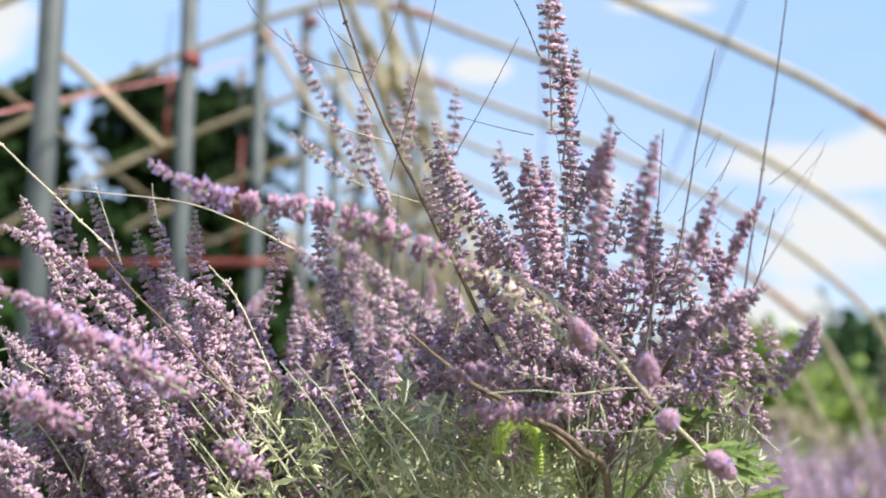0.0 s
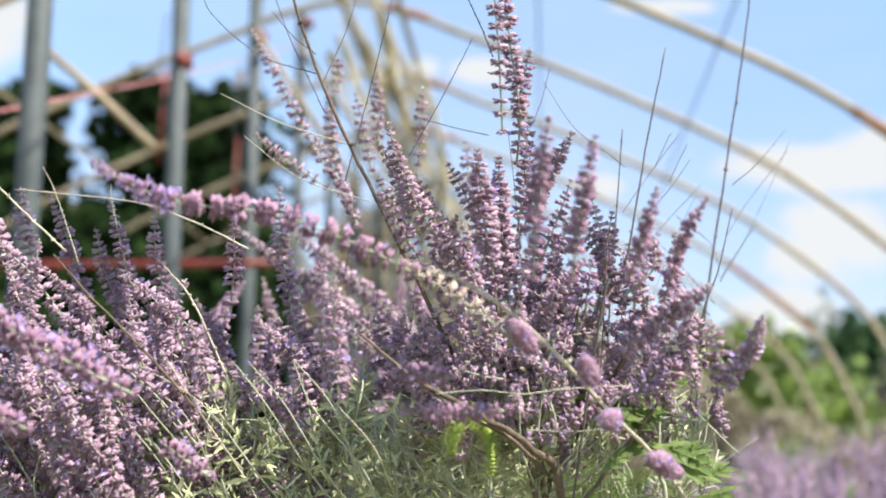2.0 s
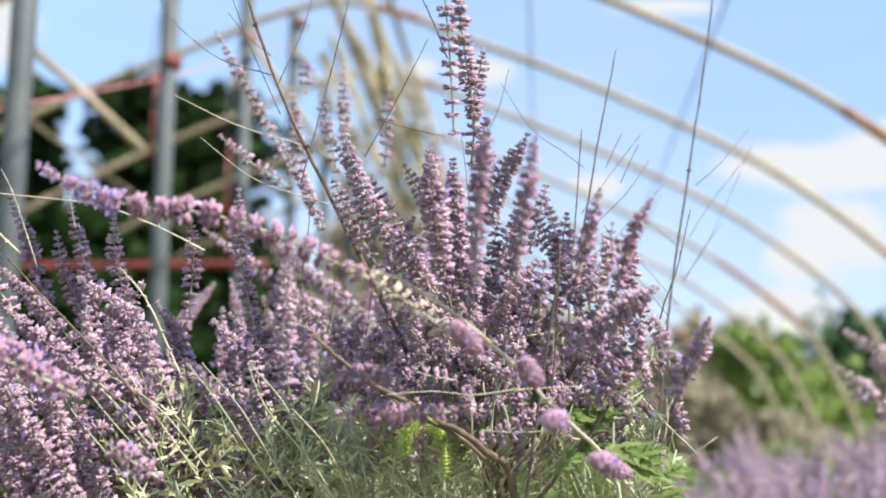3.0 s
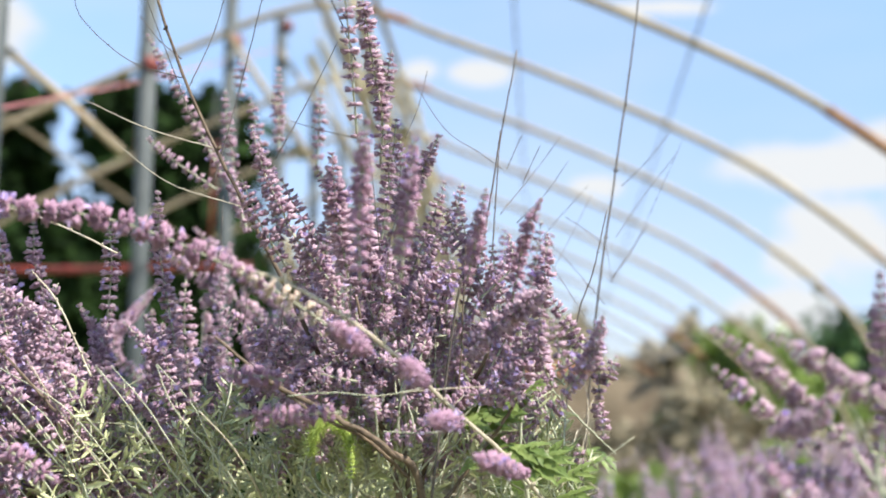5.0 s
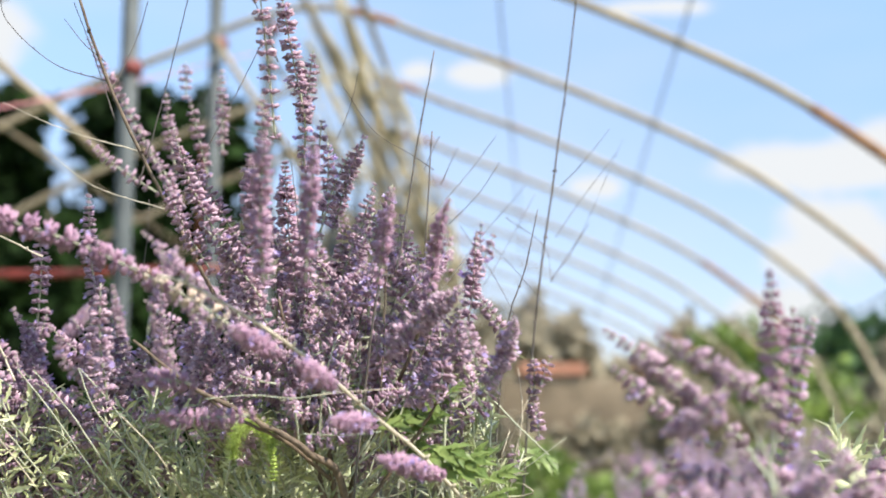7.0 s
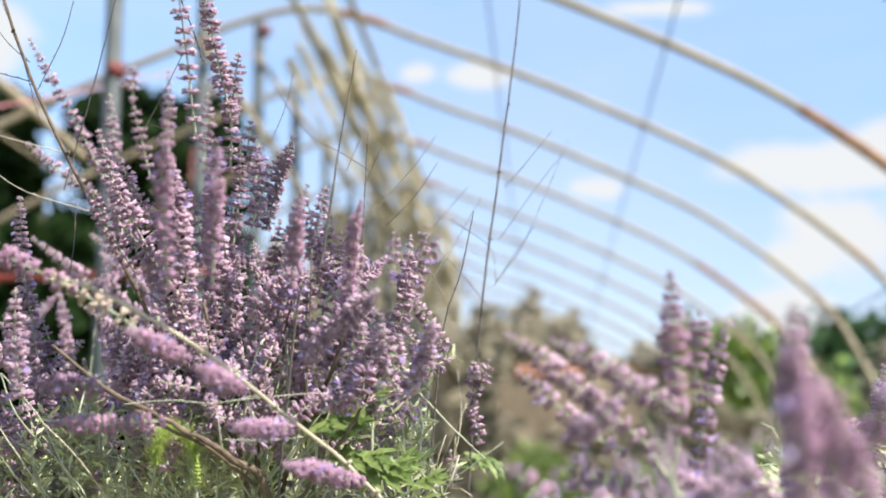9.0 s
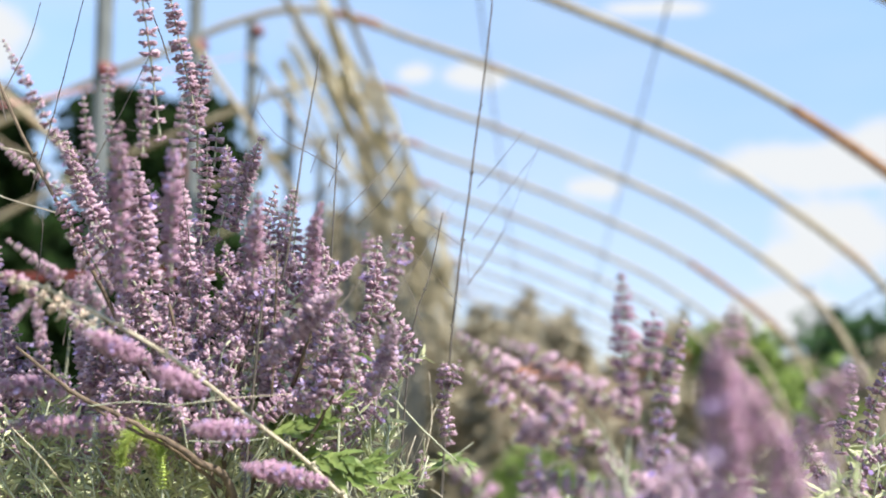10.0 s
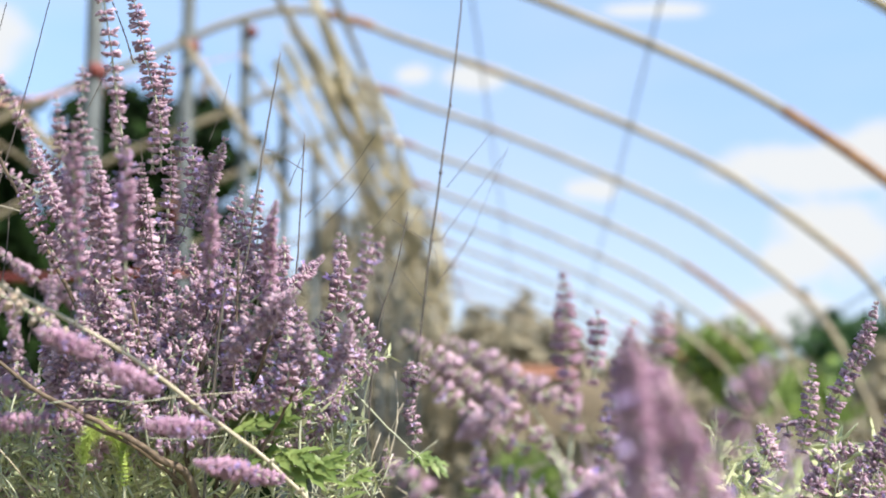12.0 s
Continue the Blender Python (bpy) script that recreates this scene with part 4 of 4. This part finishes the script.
spike(sage_low, [(-0.315, 1.129, 1.010), (-0.349, 1.118, 1.052), (-0.378, 1.112, 1.071), (-0.407, 1.107, 1.085)], r=0.0079)
spike(sage_low, [(-0.297, 1.230, 1.024), (-0.319, 1.230, 1.067), (-0.327, 1.222, 1.106)], r=0.0079)
spike(sage_low, [(-0.156, 1.053, 0.939), (-0.169, 1.047, 0.965), (-0.176, 1.041, 0.995)], r=0.0079)
spike(sage_low, [(-0.195, 1.383, 0.961), (-0.205, 1.393, 1.010), (-0.205, 1.384, 1.057)], r=0.0079)
spike(sage_low, [(-0.101, 1.162, 0.928), (-0.108, 1.156, 0.956), (-0.116, 1.149, 0.990)], r=0.0079)
spike(sage_low, [(-0.042, 1.207, 0.982), (-0.050, 1.199, 1.022)], r=0.0079)
spike(sage_low, [(-0.017, 1.385, 1.023), (-0.043, 1.392, 1.084)], r=0.0079)
spike(sage_low, [(-0.179, 0.930, 0.930), (-0.207, 0.915, 0.944), (-0.245, 0.898, 0.964), (-0.274, 0.882, 0.983), (-0.304, 0.877, 0.997)], r=0.0082, pink=True, gap=0.0076, flowers=0.1, thick=1.25)
spike(sage_low, [(-0.248, 0.919, 0.905), (-0.274, 0.894, 0.919), (-0.300, 0.890, 0.929)], r=0.0082, pink=True, gap=0.0076, flowers=0.1, thick=1.25)
spike(sage_low, [(-0.192, 0.959, 0.932), (-0.216, 0.944, 0.950), (-0.248, 0.937, 0.973)], r=0.0082, pink=True, gap=0.0076, flowers=0.1, thick=1.25)
spike(sage_low, [(-0.138, 0.985, 0.876), (-0.156, 0.971, 0.889), (-0.172, 0.967, 0.901)], r=0.0082, pink=True, gap=0.0076, flowers=0.1, thick=1.25)
fan(sage_low, 44, (-0.139, 1.228, 0.727), ((-0.425, -0.203), (1.072, 1.287), (0.934, 1.072)), 0.15, 51, r=0.0079)
fan(sage_low, 36, (-0.100, 1.177, 0.689), ((-0.431, -0.238), (1.013, 1.209), (0.864, 1.017)), 0.14, 52, r=0.0076)
fan(sage_low, 20, (-0.102, 1.251, 0.725), ((-0.253, -0.086), (1.091, 1.336), (0.929, 1.034)), 0.11, 53, r=0.0076)
fan(sage_low, 18, (-0.245, 1.131, 0.758), ((-0.467, -0.359), (1.042, 1.287), (0.863, 1.052)), 0.13, 54, r=0.0076)
fan(sage_low, 18, (-0.040, 1.240, 0.740), ((-0.130, 0.040), (1.150, 1.320), (0.925, 1.060)), 0.10, 56, r=0.0070)
fan(sage_low, 10, (-0.215, 1.458, 0.666), ((-0.289, -0.074), (1.385, 1.679), (1.038, 1.161)), 0.13, 55, r=0.0076)
spike(sage_low, [(-0.071, 1.521, 1.038), (-0.148, 1.536, 1.087), (-0.208, 1.524, 1.125), (-0.269, 1.510, 1.170)], r=0.0085, gap=0.0095)
spike(sage_low, [(-0.104, 1.571, 1.085), (-0.169, 1.575, 1.141), (-0.218, 1.563, 1.185)], r=0.0085, gap=0.0095)
spike(sage_low, [(-0.042, 1.482, 1.040), (-0.115, 1.485, 1.099), (-0.170, 1.472, 1.143)], r=0.0085, gap=0.0095)
spike(sage_low, [(-0.035, 1.394, 0.970), (-0.084, 1.402, 1.012), (-0.133, 1.392, 1.047)], r=0.0085, gap=0.0095)
spike(sage_low, [(-0.004, 1.513, 0.999), (-0.061, 1.550, 1.048), (-0.114, 1.537, 1.094)], r=0.0085, gap=0.0095)
spike(sage_low, [(-0.141, 1.605, 0.998), (-0.162, 1.641, 1.066), (-0.169, 1.630, 1.122)], r=0.0085, gap=0.0095)
stalk(sage_low, [(-0.167, 1.119, 0.962), (-0.198, 1.115, 1.023), (-0.225, 1.117, 1.053)], 0.001, 0.0006, STEM_PALE, nodes=10)
stalk(sage_low, [(-0.293, 1.071, 1.056), (-0.339, 1.059, 1.098), (-0.386, 1.047, 1.142), (-0.423, 1.037, 1.179)], 0.001, 0.0007, STEM_PALE, nodes=7, label='pale straw-coloured stem')
stalk(sage_low, [(-0.155, 1.130, 1.070), (-0.199, 1.123, 1.091), (-0.247, 1.116, 1.107), (-0.301, 1.110, 1.113), (-0.357, 1.105, 1.117)], 0.0009, 0.0004, STEM_PALE, nodes=6)
stalk(sage_low, [(-0.181, 1.083, 0.931), (-0.222, 1.071, 0.975), (-0.267, 1.059, 1.019), (-0.295, 1.051, 1.050)], 0.0014, 0.0008, STEM_WOOD, nodes=4)
stalk(sage_low, [(-0.320, 1.169, 1.062), (-0.341, 1.156, 1.124), (-0.353, 1.150, 1.149)], 0.0006, 0.0003, TWIG_PALE, name='twig', nodes=8)
stalk(sage_low, [(-0.293, 1.184, 1.101), (-0.298, 1.179, 1.127), (-0.299, 1.177, 1.140)], 0.0005, 0.0003, TWIG_PALE, name='twig', nodes=3)
stalk(sage_low, [(-0.020, 1.192, 0.805), (-0.075, 1.144, 0.871), (-0.112, 1.108, 0.934), (-0.143, 1.099, 0.970)], 0.0009, 0.0005, STEM_GREY)
stalk(sage_low, [(-0.202, 1.178, 0.801), (-0.259, 1.130, 0.867), (-0.302, 1.094, 0.930), (-0.323, 1.085, 0.966)], 0.0009, 0.0005, STEM_PALE)
stalk(sage_low, [(0.025, 1.195, 0.806), (-0.046, 1.146, 0.871), (-0.074, 1.111, 0.935), (-0.105, 1.102, 0.971)], 0.0009, 0.0005, STEM_GREY)
stalk(sage_low, [(-0.198, 1.178, 0.801), (-0.232, 1.132, 0.868), (-0.265, 1.097, 0.931), (-0.316, 1.086, 0.967)], 0.0009, 0.0005, STEM_GREY)
stalk(sage_low, [(-0.233, 1.175, 0.801), (-0.233, 1.132, 0.868), (-0.266, 1.097, 0.931), (-0.292, 1.088, 0.967)], 0.0009, 0.0005, STEM_GREY)
stalk(sage_low, [(-0.080, 1.187, 0.804), (-0.132, 1.140, 0.870), (-0.179, 1.103, 0.933), (-0.237, 1.092, 0.968)], 0.0009, 0.0005, STEM_GREY)
stalk(sage_low, [(-0.028, 1.191, 0.805), (-0.088, 1.143, 0.871), (-0.127, 1.107, 0.934), (-0.156, 1.098, 0.970)], 0.0009, 0.0005, STEM_GREY)
stalk(sage_low, [(-0.206, 1.177, 0.801), (-0.210, 1.134, 0.868), (-0.251, 1.098, 0.931), (-0.265, 1.090, 0.968)], 0.0009, 0.0005, STEM_GREY)
stalk(sage_low, [(-0.169, 1.180, 0.802), (-0.235, 1.132, 0.868), (-0.261, 1.097, 0.931), (-0.325, 1.085, 0.966)], 0.0009, 0.0005, STEM_GREY)
stalk(sage_low, [(-0.152, 1.182, 0.802), (-0.174, 1.136, 0.869), (-0.201, 1.102, 0.932), (-0.274, 1.089, 0.967)], 0.0009, 0.0005, STEM_GREY)
stalk(sage_low, [(-0.118, 1.184, 0.803), (-0.146, 1.138, 0.869), (-0.186, 1.103, 0.933), (-0.209, 1.094, 0.969)], 0.0009, 0.0005, STEM_PALE)
stalk(sage_low, [(-0.140, 1.182, 0.802), (-0.177, 1.136, 0.869), (-0.226, 1.100, 0.932), (-0.254, 1.091, 0.968)], 0.0009, 0.0005, STEM_GREY)
stalk(sage_low, [(-0.126, 1.183, 0.803), (-0.171, 1.137, 0.869), (-0.213, 1.101, 0.932), (-0.230, 1.092, 0.968)], 0.0009, 0.0005, STEM_GREY)
stalk(sage_low, [(-0.182, 1.179, 0.802), (-0.227, 1.132, 0.868), (-0.268, 1.096, 0.931), (-0.325, 1.085, 0.966)], 0.0009, 0.0005, STEM_GREY)
stalk(sage_low, [(-0.221, 1.176, 0.801), (-0.266, 1.129, 0.867), (-0.306, 1.093, 0.930), (-0.368, 1.082, 0.966)], 0.0009, 0.0005, STEM_PALE)
stalk(sage_low, [(-0.045, 1.190, 0.804), (-0.044, 1.146, 0.871), (-0.090, 1.110, 0.934), (-0.106, 1.102, 0.971)], 0.0009, 0.0005, STEM_GREY)
foliage(sage_low, (-0.100, 1.190, 0.893), (0.20, 0.05, 0.030), 2400, 0.016, 34)
foliage(sage_low, (-0.084, 1.337, 0.831), (0.18, 0.06, 0.04), 1500, 0.022, 35)
foliage(sage_low, (-0.219, 1.256, 0.755), (0.26, 0.12, 0.05), 1300, 0.024, 36)
stalk(sage_low, [(-0.217, 1.376, 0.132), (-0.208, 1.277, 0.547), (-0.220, 1.198, 0.848)], 0.005, 0.002, STEM_WOOD)
stalk(sage_low, [(-0.165, 1.380, 0.133), (-0.158, 1.281, 0.548), (-0.170, 1.202, 0.849)], 0.005, 0.002, STEM_WOOD)
stalk(sage_low, [(-0.103, 1.384, 0.135), (-0.096, 1.285, 0.549), (-0.110, 1.206, 0.850)], 0.005, 0.002, STEM_WOOD)
foliage(sage_low, (-0.270, 1.201, 0.808), (0.18, 0.10, 0.03), 900, 0.022, 39)
thicket(sage_low, (-0.125, 1.20, 0.872), (0.20, 0.06, 0.03), 90, 81)
thicket(sage, (0.124, 1.295, 0.865), (0.13, 0.05, 0.03), 60, 82, (0.1, 0, 1))


# the sage close by, that comes into view last
sage_near = thing("russian_sage", "sage shrub close by with thick soft mauve spikes", "shrub", "sage shrubs")
spike(sage_near, [(0.410, 0.847, 0.913), (0.406, 0.830, 0.947), (0.405, 0.825, 0.975), (0.404, 0.820, 0.999)], r=0.0065, pink=True, gap=0.0073, thick=1.2)
spike(sage_near, [(0.422, 0.874, 0.941), (0.425, 0.869, 0.967), (0.425, 0.865, 0.985)], r=0.0060, pink=True, thick=1.2, gap=0.0081)
spike(sage_near, [(0.426, 0.948, 0.875), (0.434, 0.940, 0.917), (0.443, 0.933, 0.960), (0.452, 0.928, 0.987)], gap=0.0088, thick=1.3, r=0.0060, flowers=0.12)
spike(sage_near, [(0.442, 0.706, 0.916), (0.445, 0.700, 0.947), (0.446, 0.697, 0.964)], r=0.0057, pink=True, thick=1.2, gap=0.0078)
spike(sage_near, [(0.395, 0.878, 0.905), (0.366, 0.861, 0.927), (0.337, 0.845, 0.949), (0.311, 0.839, 0.968)], r=0.0065, gap=0.0088, thick=1.2)
spike(sage_near, [(0.382, 0.898, 0.902), (0.358, 0.894, 0.915), (0.335, 0.888, 0.936), (0.316, 0.883, 0.951)], gap=0.0088, thick=1.3, r=0.0060, flowers=0.06)
spike(sage_near, [(0.410, 0.835, 0.922), (0.388, 0.821, 0.933), (0.360, 0.806, 0.948), (0.336, 0.802, 0.960)], r=0.0065, flowers=0.06, gap=0.0083)
spike(sage_near, [(0.337, 0.758, 0.870), (0.324, 0.754, 0.884), (0.313, 0.752, 0.892)], r=0.0060, pink=True, thick=1.2, gap=0.0078)
spike(sage_near, [(0.428, 0.612, 0.869), (0.427, 0.607, 0.893), (0.424, 0.603, 0.914), (0.424, 0.598, 0.937)], r=0.0068, pink=True, gap=0.0054, thick=1.5)
spike(sage_near, [(0.457, 0.625, 0.869), (0.451, 0.621, 0.887), (0.439, 0.615, 0.911), (0.424, 0.610, 0.931)], r=0.0053, pink=True, gap=0.0054, thick=1.5)
spike(sage_near, [(0.445, 0.624, 0.869), (0.441, 0.620, 0.887), (0.432, 0.614, 0.910), (0.422, 0.609, 0.936)], r=0.0053, pink=True, gap=0.0054, thick=1.5)
spike(sage_near, [(0.463, 0.662, 0.888), (0.470, 0.659, 0.909), (0.480, 0.657, 0.922), (0.491, 0.656, 0.929)], r=0.0065, pink=True, gap=0.0072, thick=1.2)
spike(sage_near, [(0.391, 0.862, 0.882), (0.368, 0.860, 0.885), (0.349, 0.859, 0.882)], gap=0.0088, thick=1.3, r=0.0060, flowers=0.15)
fan(sage_near, 14, (0.436, 0.866, 0.776), ((0.342, 0.480), (0.751, 0.927), (0.869, 0.914)), 0.07, 61, r=0.007)
stalk(sage_near, [(0.434, 0.890, 0.652), (0.424, 0.859, 0.807), (0.406, 0.854, 0.875), (0.409, 0.847, 0.913)], 0.003, 0.001, STEM_GREY)
stalk(sage_near, [(0.443, 0.907, 0.678), (0.429, 0.874, 0.837), (0.395, 0.869, 0.901)], 0.003, 0.001, STEM_GREY)
foliage(sage_near, (0.421, 0.890, 0.850), (0.10, 0.05, 0.02), 60, 0.018, 37)


# the small sage behind it
sage_small = thing("russian_sage", "slender sage with thin crisp mauve spikes", "shrub", "sage shrubs")
spike(sage_small, [(0.644, 1.279, 0.922), (0.662, 1.272, 0.967), (0.683, 1.266, 1.007), (0.695, 1.259, 1.046)], r=0.0078, gap=0.0074)
spike(sage_small, [(0.626, 1.280, 0.912), (0.633, 1.272, 0.952), (0.637, 1.265, 0.990)], r=0.0078, gap=0.0074)
spike(sage_small, [(0.608, 1.282, 0.894), (0.595, 1.276, 0.917), (0.588, 1.272, 0.938)], r=0.0078, gap=0.0074)
spike(sage_small, [(0.587, 1.286, 0.867), (0.582, 1.281, 0.887), (0.578, 1.277, 0.908)], r=0.0078, gap=0.0074)
spike(sage_small, [(0.666, 1.291, 0.872), (0.682, 1.287, 0.897), (0.698, 1.282, 0.930)], r=0.0078, gap=0.0074)
spike(sage_small, [(0.632, 1.263, 0.897), (0.652, 1.261, 0.911), (0.672, 1.262, 0.916)], r=0.0078, gap=0.0074)
spike(sage_small, [(0.618, 1.296, 0.928), (0.615, 1.293, 0.943)], r=0.0078, gap=0.0074)
spike(sage_small, [(0.687, 1.290, 0.887), (0.703, 1.284, 0.922), (0.718, 1.277, 0.962)], r=0.0078, gap=0.0074)
spike(sage_small, [(0.708, 1.286, 0.912), (0.729, 1.278, 0.962), (0.739, 1.269, 1.012)], r=0.0078, gap=0.0074)
fan(sage_small, 16, (0.644, 1.311, 0.762), ((0.615, 0.754), (1.170, 1.366), (0.861, 0.919)), 0.06, 71, r=0.0062)
stalk(sage_small, [(0.633, 1.411, 0.351), (0.625, 1.299, 0.812), (0.636, 1.286, 0.882), (0.652, 1.278, 0.932)], 0.003, 0.0009, STEM_GREY)
foliage(sage_small, (0.655, 1.316, 0.846), (0.10, 0.06, 0.05), 500, 0.03, 38)


# dry weeds, foxtail and a broad-leaved weed
weed = thing("dry_weed", "tall dark leafless dry weed stalks beside the sage", "weed")
stalk(weed, [(0.098, 1.175, 0.673), (0.143, 1.065, 1.005), (0.162, 1.059, 1.044), (0.179, 1.042, 1.140), (0.193, 1.029, 1.212)], 0.0013, 0.0005, TWIG, nodes=8, label='dark dry stalk')
stalk(weed, [(0.146, 1.328, 0.696), (0.161, 1.265, 1.032), (0.166, 1.251, 1.106), (0.173, 1.233, 1.207)], 0.0011, 0.0006, TWIG, nodes=6, label='dark dry stalk')
stalk(weed, [(0.239, 1.472, 0.678), (0.266, 1.407, 1.028), (0.290, 1.376, 1.204), (0.310, 1.350, 1.344), (0.319, 1.331, 1.450)], 0.0015, 0.0007, TWIG, nodes=9, label='dark dry stalk')
stalk(weed, [(0.221, 1.283, 0.805), (0.241, 1.245, 1.009), (0.259, 1.235, 1.071), (0.272, 1.225, 1.128)], 0.001, 0.0005, TWIG, nodes=6, label='dark dry stalk')
stalk(weed, [(0.290, 1.384, 1.134), (0.315, 1.399, 1.174), (0.357, 1.392, 1.228)], 0.00042, 0.00025, TWIG, name='twig')
stalk(weed, [(0.296, 1.374, 1.187), (0.317, 1.342, 1.202), (0.346, 1.338, 1.237)], 0.00042, 0.00025, TWIG, name='twig')
stalk(weed, [(0.284, 1.392, 1.087), (0.303, 1.408, 1.120), (0.327, 1.404, 1.153)], 0.00042, 0.00025, TWIG, name='twig')
stalk(weed, [(0.278, 1.396, 1.064), (0.243, 1.405, 1.108), (0.213, 1.397, 1.137)], 0.00042, 0.00025, TWIG, name='twig')
stalk(weed, [(0.175, 1.235, 1.170), (0.155, 1.211, 1.179), (0.126, 1.175, 1.191), (0.098, 1.165, 1.231)], 0.00042, 0.00025, TWIG, name='twig')
stalk(weed, [(0.185, 1.041, 1.119), (0.192, 1.038, 1.135), (0.197, 1.037, 1.145)], 0.00042, 0.00025, TWIG, name='twig')
stalk(weed, [(0.173, 1.242, 1.128), (0.207, 1.286, 1.183), (0.232, 1.281, 1.216)], 0.00042, 0.00025, TWIG, name='twig')
stalk(weed, [(0.170, 1.258, 1.044), (0.213, 1.348, 1.127), (0.259, 1.342, 1.179)], 0.00042, 0.00025, TWIG, name='twig')
stalk(weed, [(0.251, 1.237, 1.030), (0.229, 1.308, 1.079), (0.196, 1.295, 1.128)], 0.00042, 0.00025, TWIG, name='twig')
stalk(weed, [(0.188, 1.255, 1.122), (0.215, 1.252, 1.149), (0.237, 1.247, 1.180)], 0.00042, 0.00025, TWIG, name='twig')
stalk(weed, [(0.197, 1.053, 1.110), (0.205, 1.051, 1.128), (0.211, 1.049, 1.140)], 0.00042, 0.00025, TWIG, name='twig')
stalk(weed, [(0.285, 1.401, 1.092), (0.314, 1.415, 1.136), (0.363, 1.398, 1.243)], 0.00042, 0.00025, TWIG, name='twig')
stalk(weed, [(0.238, 1.385, 1.156), (0.278, 1.414, 1.131), (0.285, 1.401, 1.092)], 0.00042, 0.00025, TWIG, name='twig')
stalk(weed, [(0.201, 1.322, 1.045), (0.235, 1.411, 1.125), (0.268, 1.451, 1.196)], 0.00042, 0.00025, TWIG, name='twig')
foxtail([(0.057, 1.116, 0.868), (0.057, 1.109, 0.904), (0.050, 1.105, 0.921), (0.037, 1.103, 0.926), (0.028, 1.104, 0.916), (0.026, 1.107, 0.898)], 0.0095)
mugwort = thing("mugwort_plant", "green weed with jagged divided leaves under the sage", "weed")
stalk(mugwort, [(0.214, 1.202, 0.584), (0.203, 1.153, 0.835), (0.194, 1.141, 0.894), (0.196, 1.131, 0.949)], 0.003, 0.001, STEM_GREY)
jagged_leaf(mugwort, (0.164, 1.114, 0.916), (0.198, 1.112, 0.941))
jagged_leaf(mugwort, (0.191, 1.121, 0.889), (0.233, 1.102, 0.903))
jagged_leaf(mugwort, (0.218, 1.128, 0.863), (0.251, 1.098, 0.874))
jagged_leaf(mugwort, (0.145, 1.108, 0.884), (0.167, 1.106, 0.906))
jagged_leaf(mugwort, (0.194, 1.103, 0.934), (0.176, 1.118, 0.952))
jagged_leaf(mugwort, (0.142, 1.112, 0.922), (0.192, 1.113, 0.938))
jagged_leaf(mugwort, (0.183, 1.117, 0.909), (0.218, 1.102, 0.897))
jagged_leaf(mugwort, (0.150, 1.139, 0.891), (0.183, 1.116, 0.918))
jagged_leaf(mugwort, (0.197, 1.111, 0.949), (0.215, 1.110, 0.963))
jagged_leaf(mugwort, (0.124, 1.138, 0.927), (0.179, 1.120, 0.940))
jagged_leaf(mugwort, (0.171, 1.117, 0.900), (0.219, 1.099, 0.908))
jagged_leaf(mugwort, (0.180, 1.120, 0.891), (0.237, 1.103, 0.893))
jagged_leaf(mugwort, (0.147, 1.137, 0.946), (0.110, 1.131, 0.959))
jagged_leaf(mugwort, (0.186, 1.133, 0.927), (0.201, 1.119, 0.953))
jagged_leaf(mugwort, (0.224, 1.147, 0.878), (0.256, 1.146, 0.896))
jagged_leaf(mugwort, (0.205, 1.145, 0.882), (0.233, 1.141, 0.914))
jagged_leaf(mugwort, (0.179, 1.137, 0.936), (0.156, 1.132, 0.954))
jagged_leaf(mugwort, (0.218, 1.182, 0.986), (0.199, 1.178, 0.996))
jagged_leaf(mugwort, (0.236, 1.456, 0.899), (0.278, 1.456, 0.917))
jagged_leaf(mugwort, (0.248, 1.453, 0.917), (0.296, 1.461, 0.899))


# sage rows further off


def far_sage(place, height, width, count, seed, r):
    """A sage shrub seen from afar: spikes fanning from one root."""
    t = thing("russian_sage", "sage shrub in the row behind, hazy mauve spikes", "shrub", "sage shrubs", place=place)
    rng = np.random.default_rng(seed)
    heads = Heap()
    for k in range(count):
        a, lean = rng.uniform(0, 2 * math.pi), rng.uniform(0, 1) ** 0.7
        tip = np.array([math.cos(a) * lean * width, math.sin(a) * lean * width, height * (1 - 0.10 * lean ** 2) * rng.uniform(0.92, 1.03)])
        base = tip * np.array([0.6, 0.6, 0.80])
        h = spike_heap([base, (base + tip) / 2 + rng.normal(size=3) * 0.02, tip], r, 0.3, 0.017, 0.0, 0.55)
        part("flower_spike", h.mesh("flower_spike", [CALYX, PETAL, STEM_GREY]), t)
        if k % 3 == 0:
            stalk(t, [(0, 0, 0), base * 0.5 + rng.normal(size=3) * 0.02, base], 0.003, 0.001, STEM_GREY)
    foliage(t, (0, 0, height * 0.5), (width * 0.6, width * 0.6, height * 0.2), 250, 0.03, seed + 1)


far_sage((0.72, 3.00, 0), 1.03, 0.32, 46, 200, 0.011)
far_sage((1.03, 3.53, 0), 1.04, 0.36, 46, 201, 0.011)
far_sage((0.84, 4.03, 0), 1.03, 0.34, 34, 202, 0.011)
far_sage((0.98, 3.65, 0), 0.93, 0.3, 26, 203, 0.011)
far_sage((0.44, 2.79, 0), 0.92, 0.2, 22, 204, 0.011)
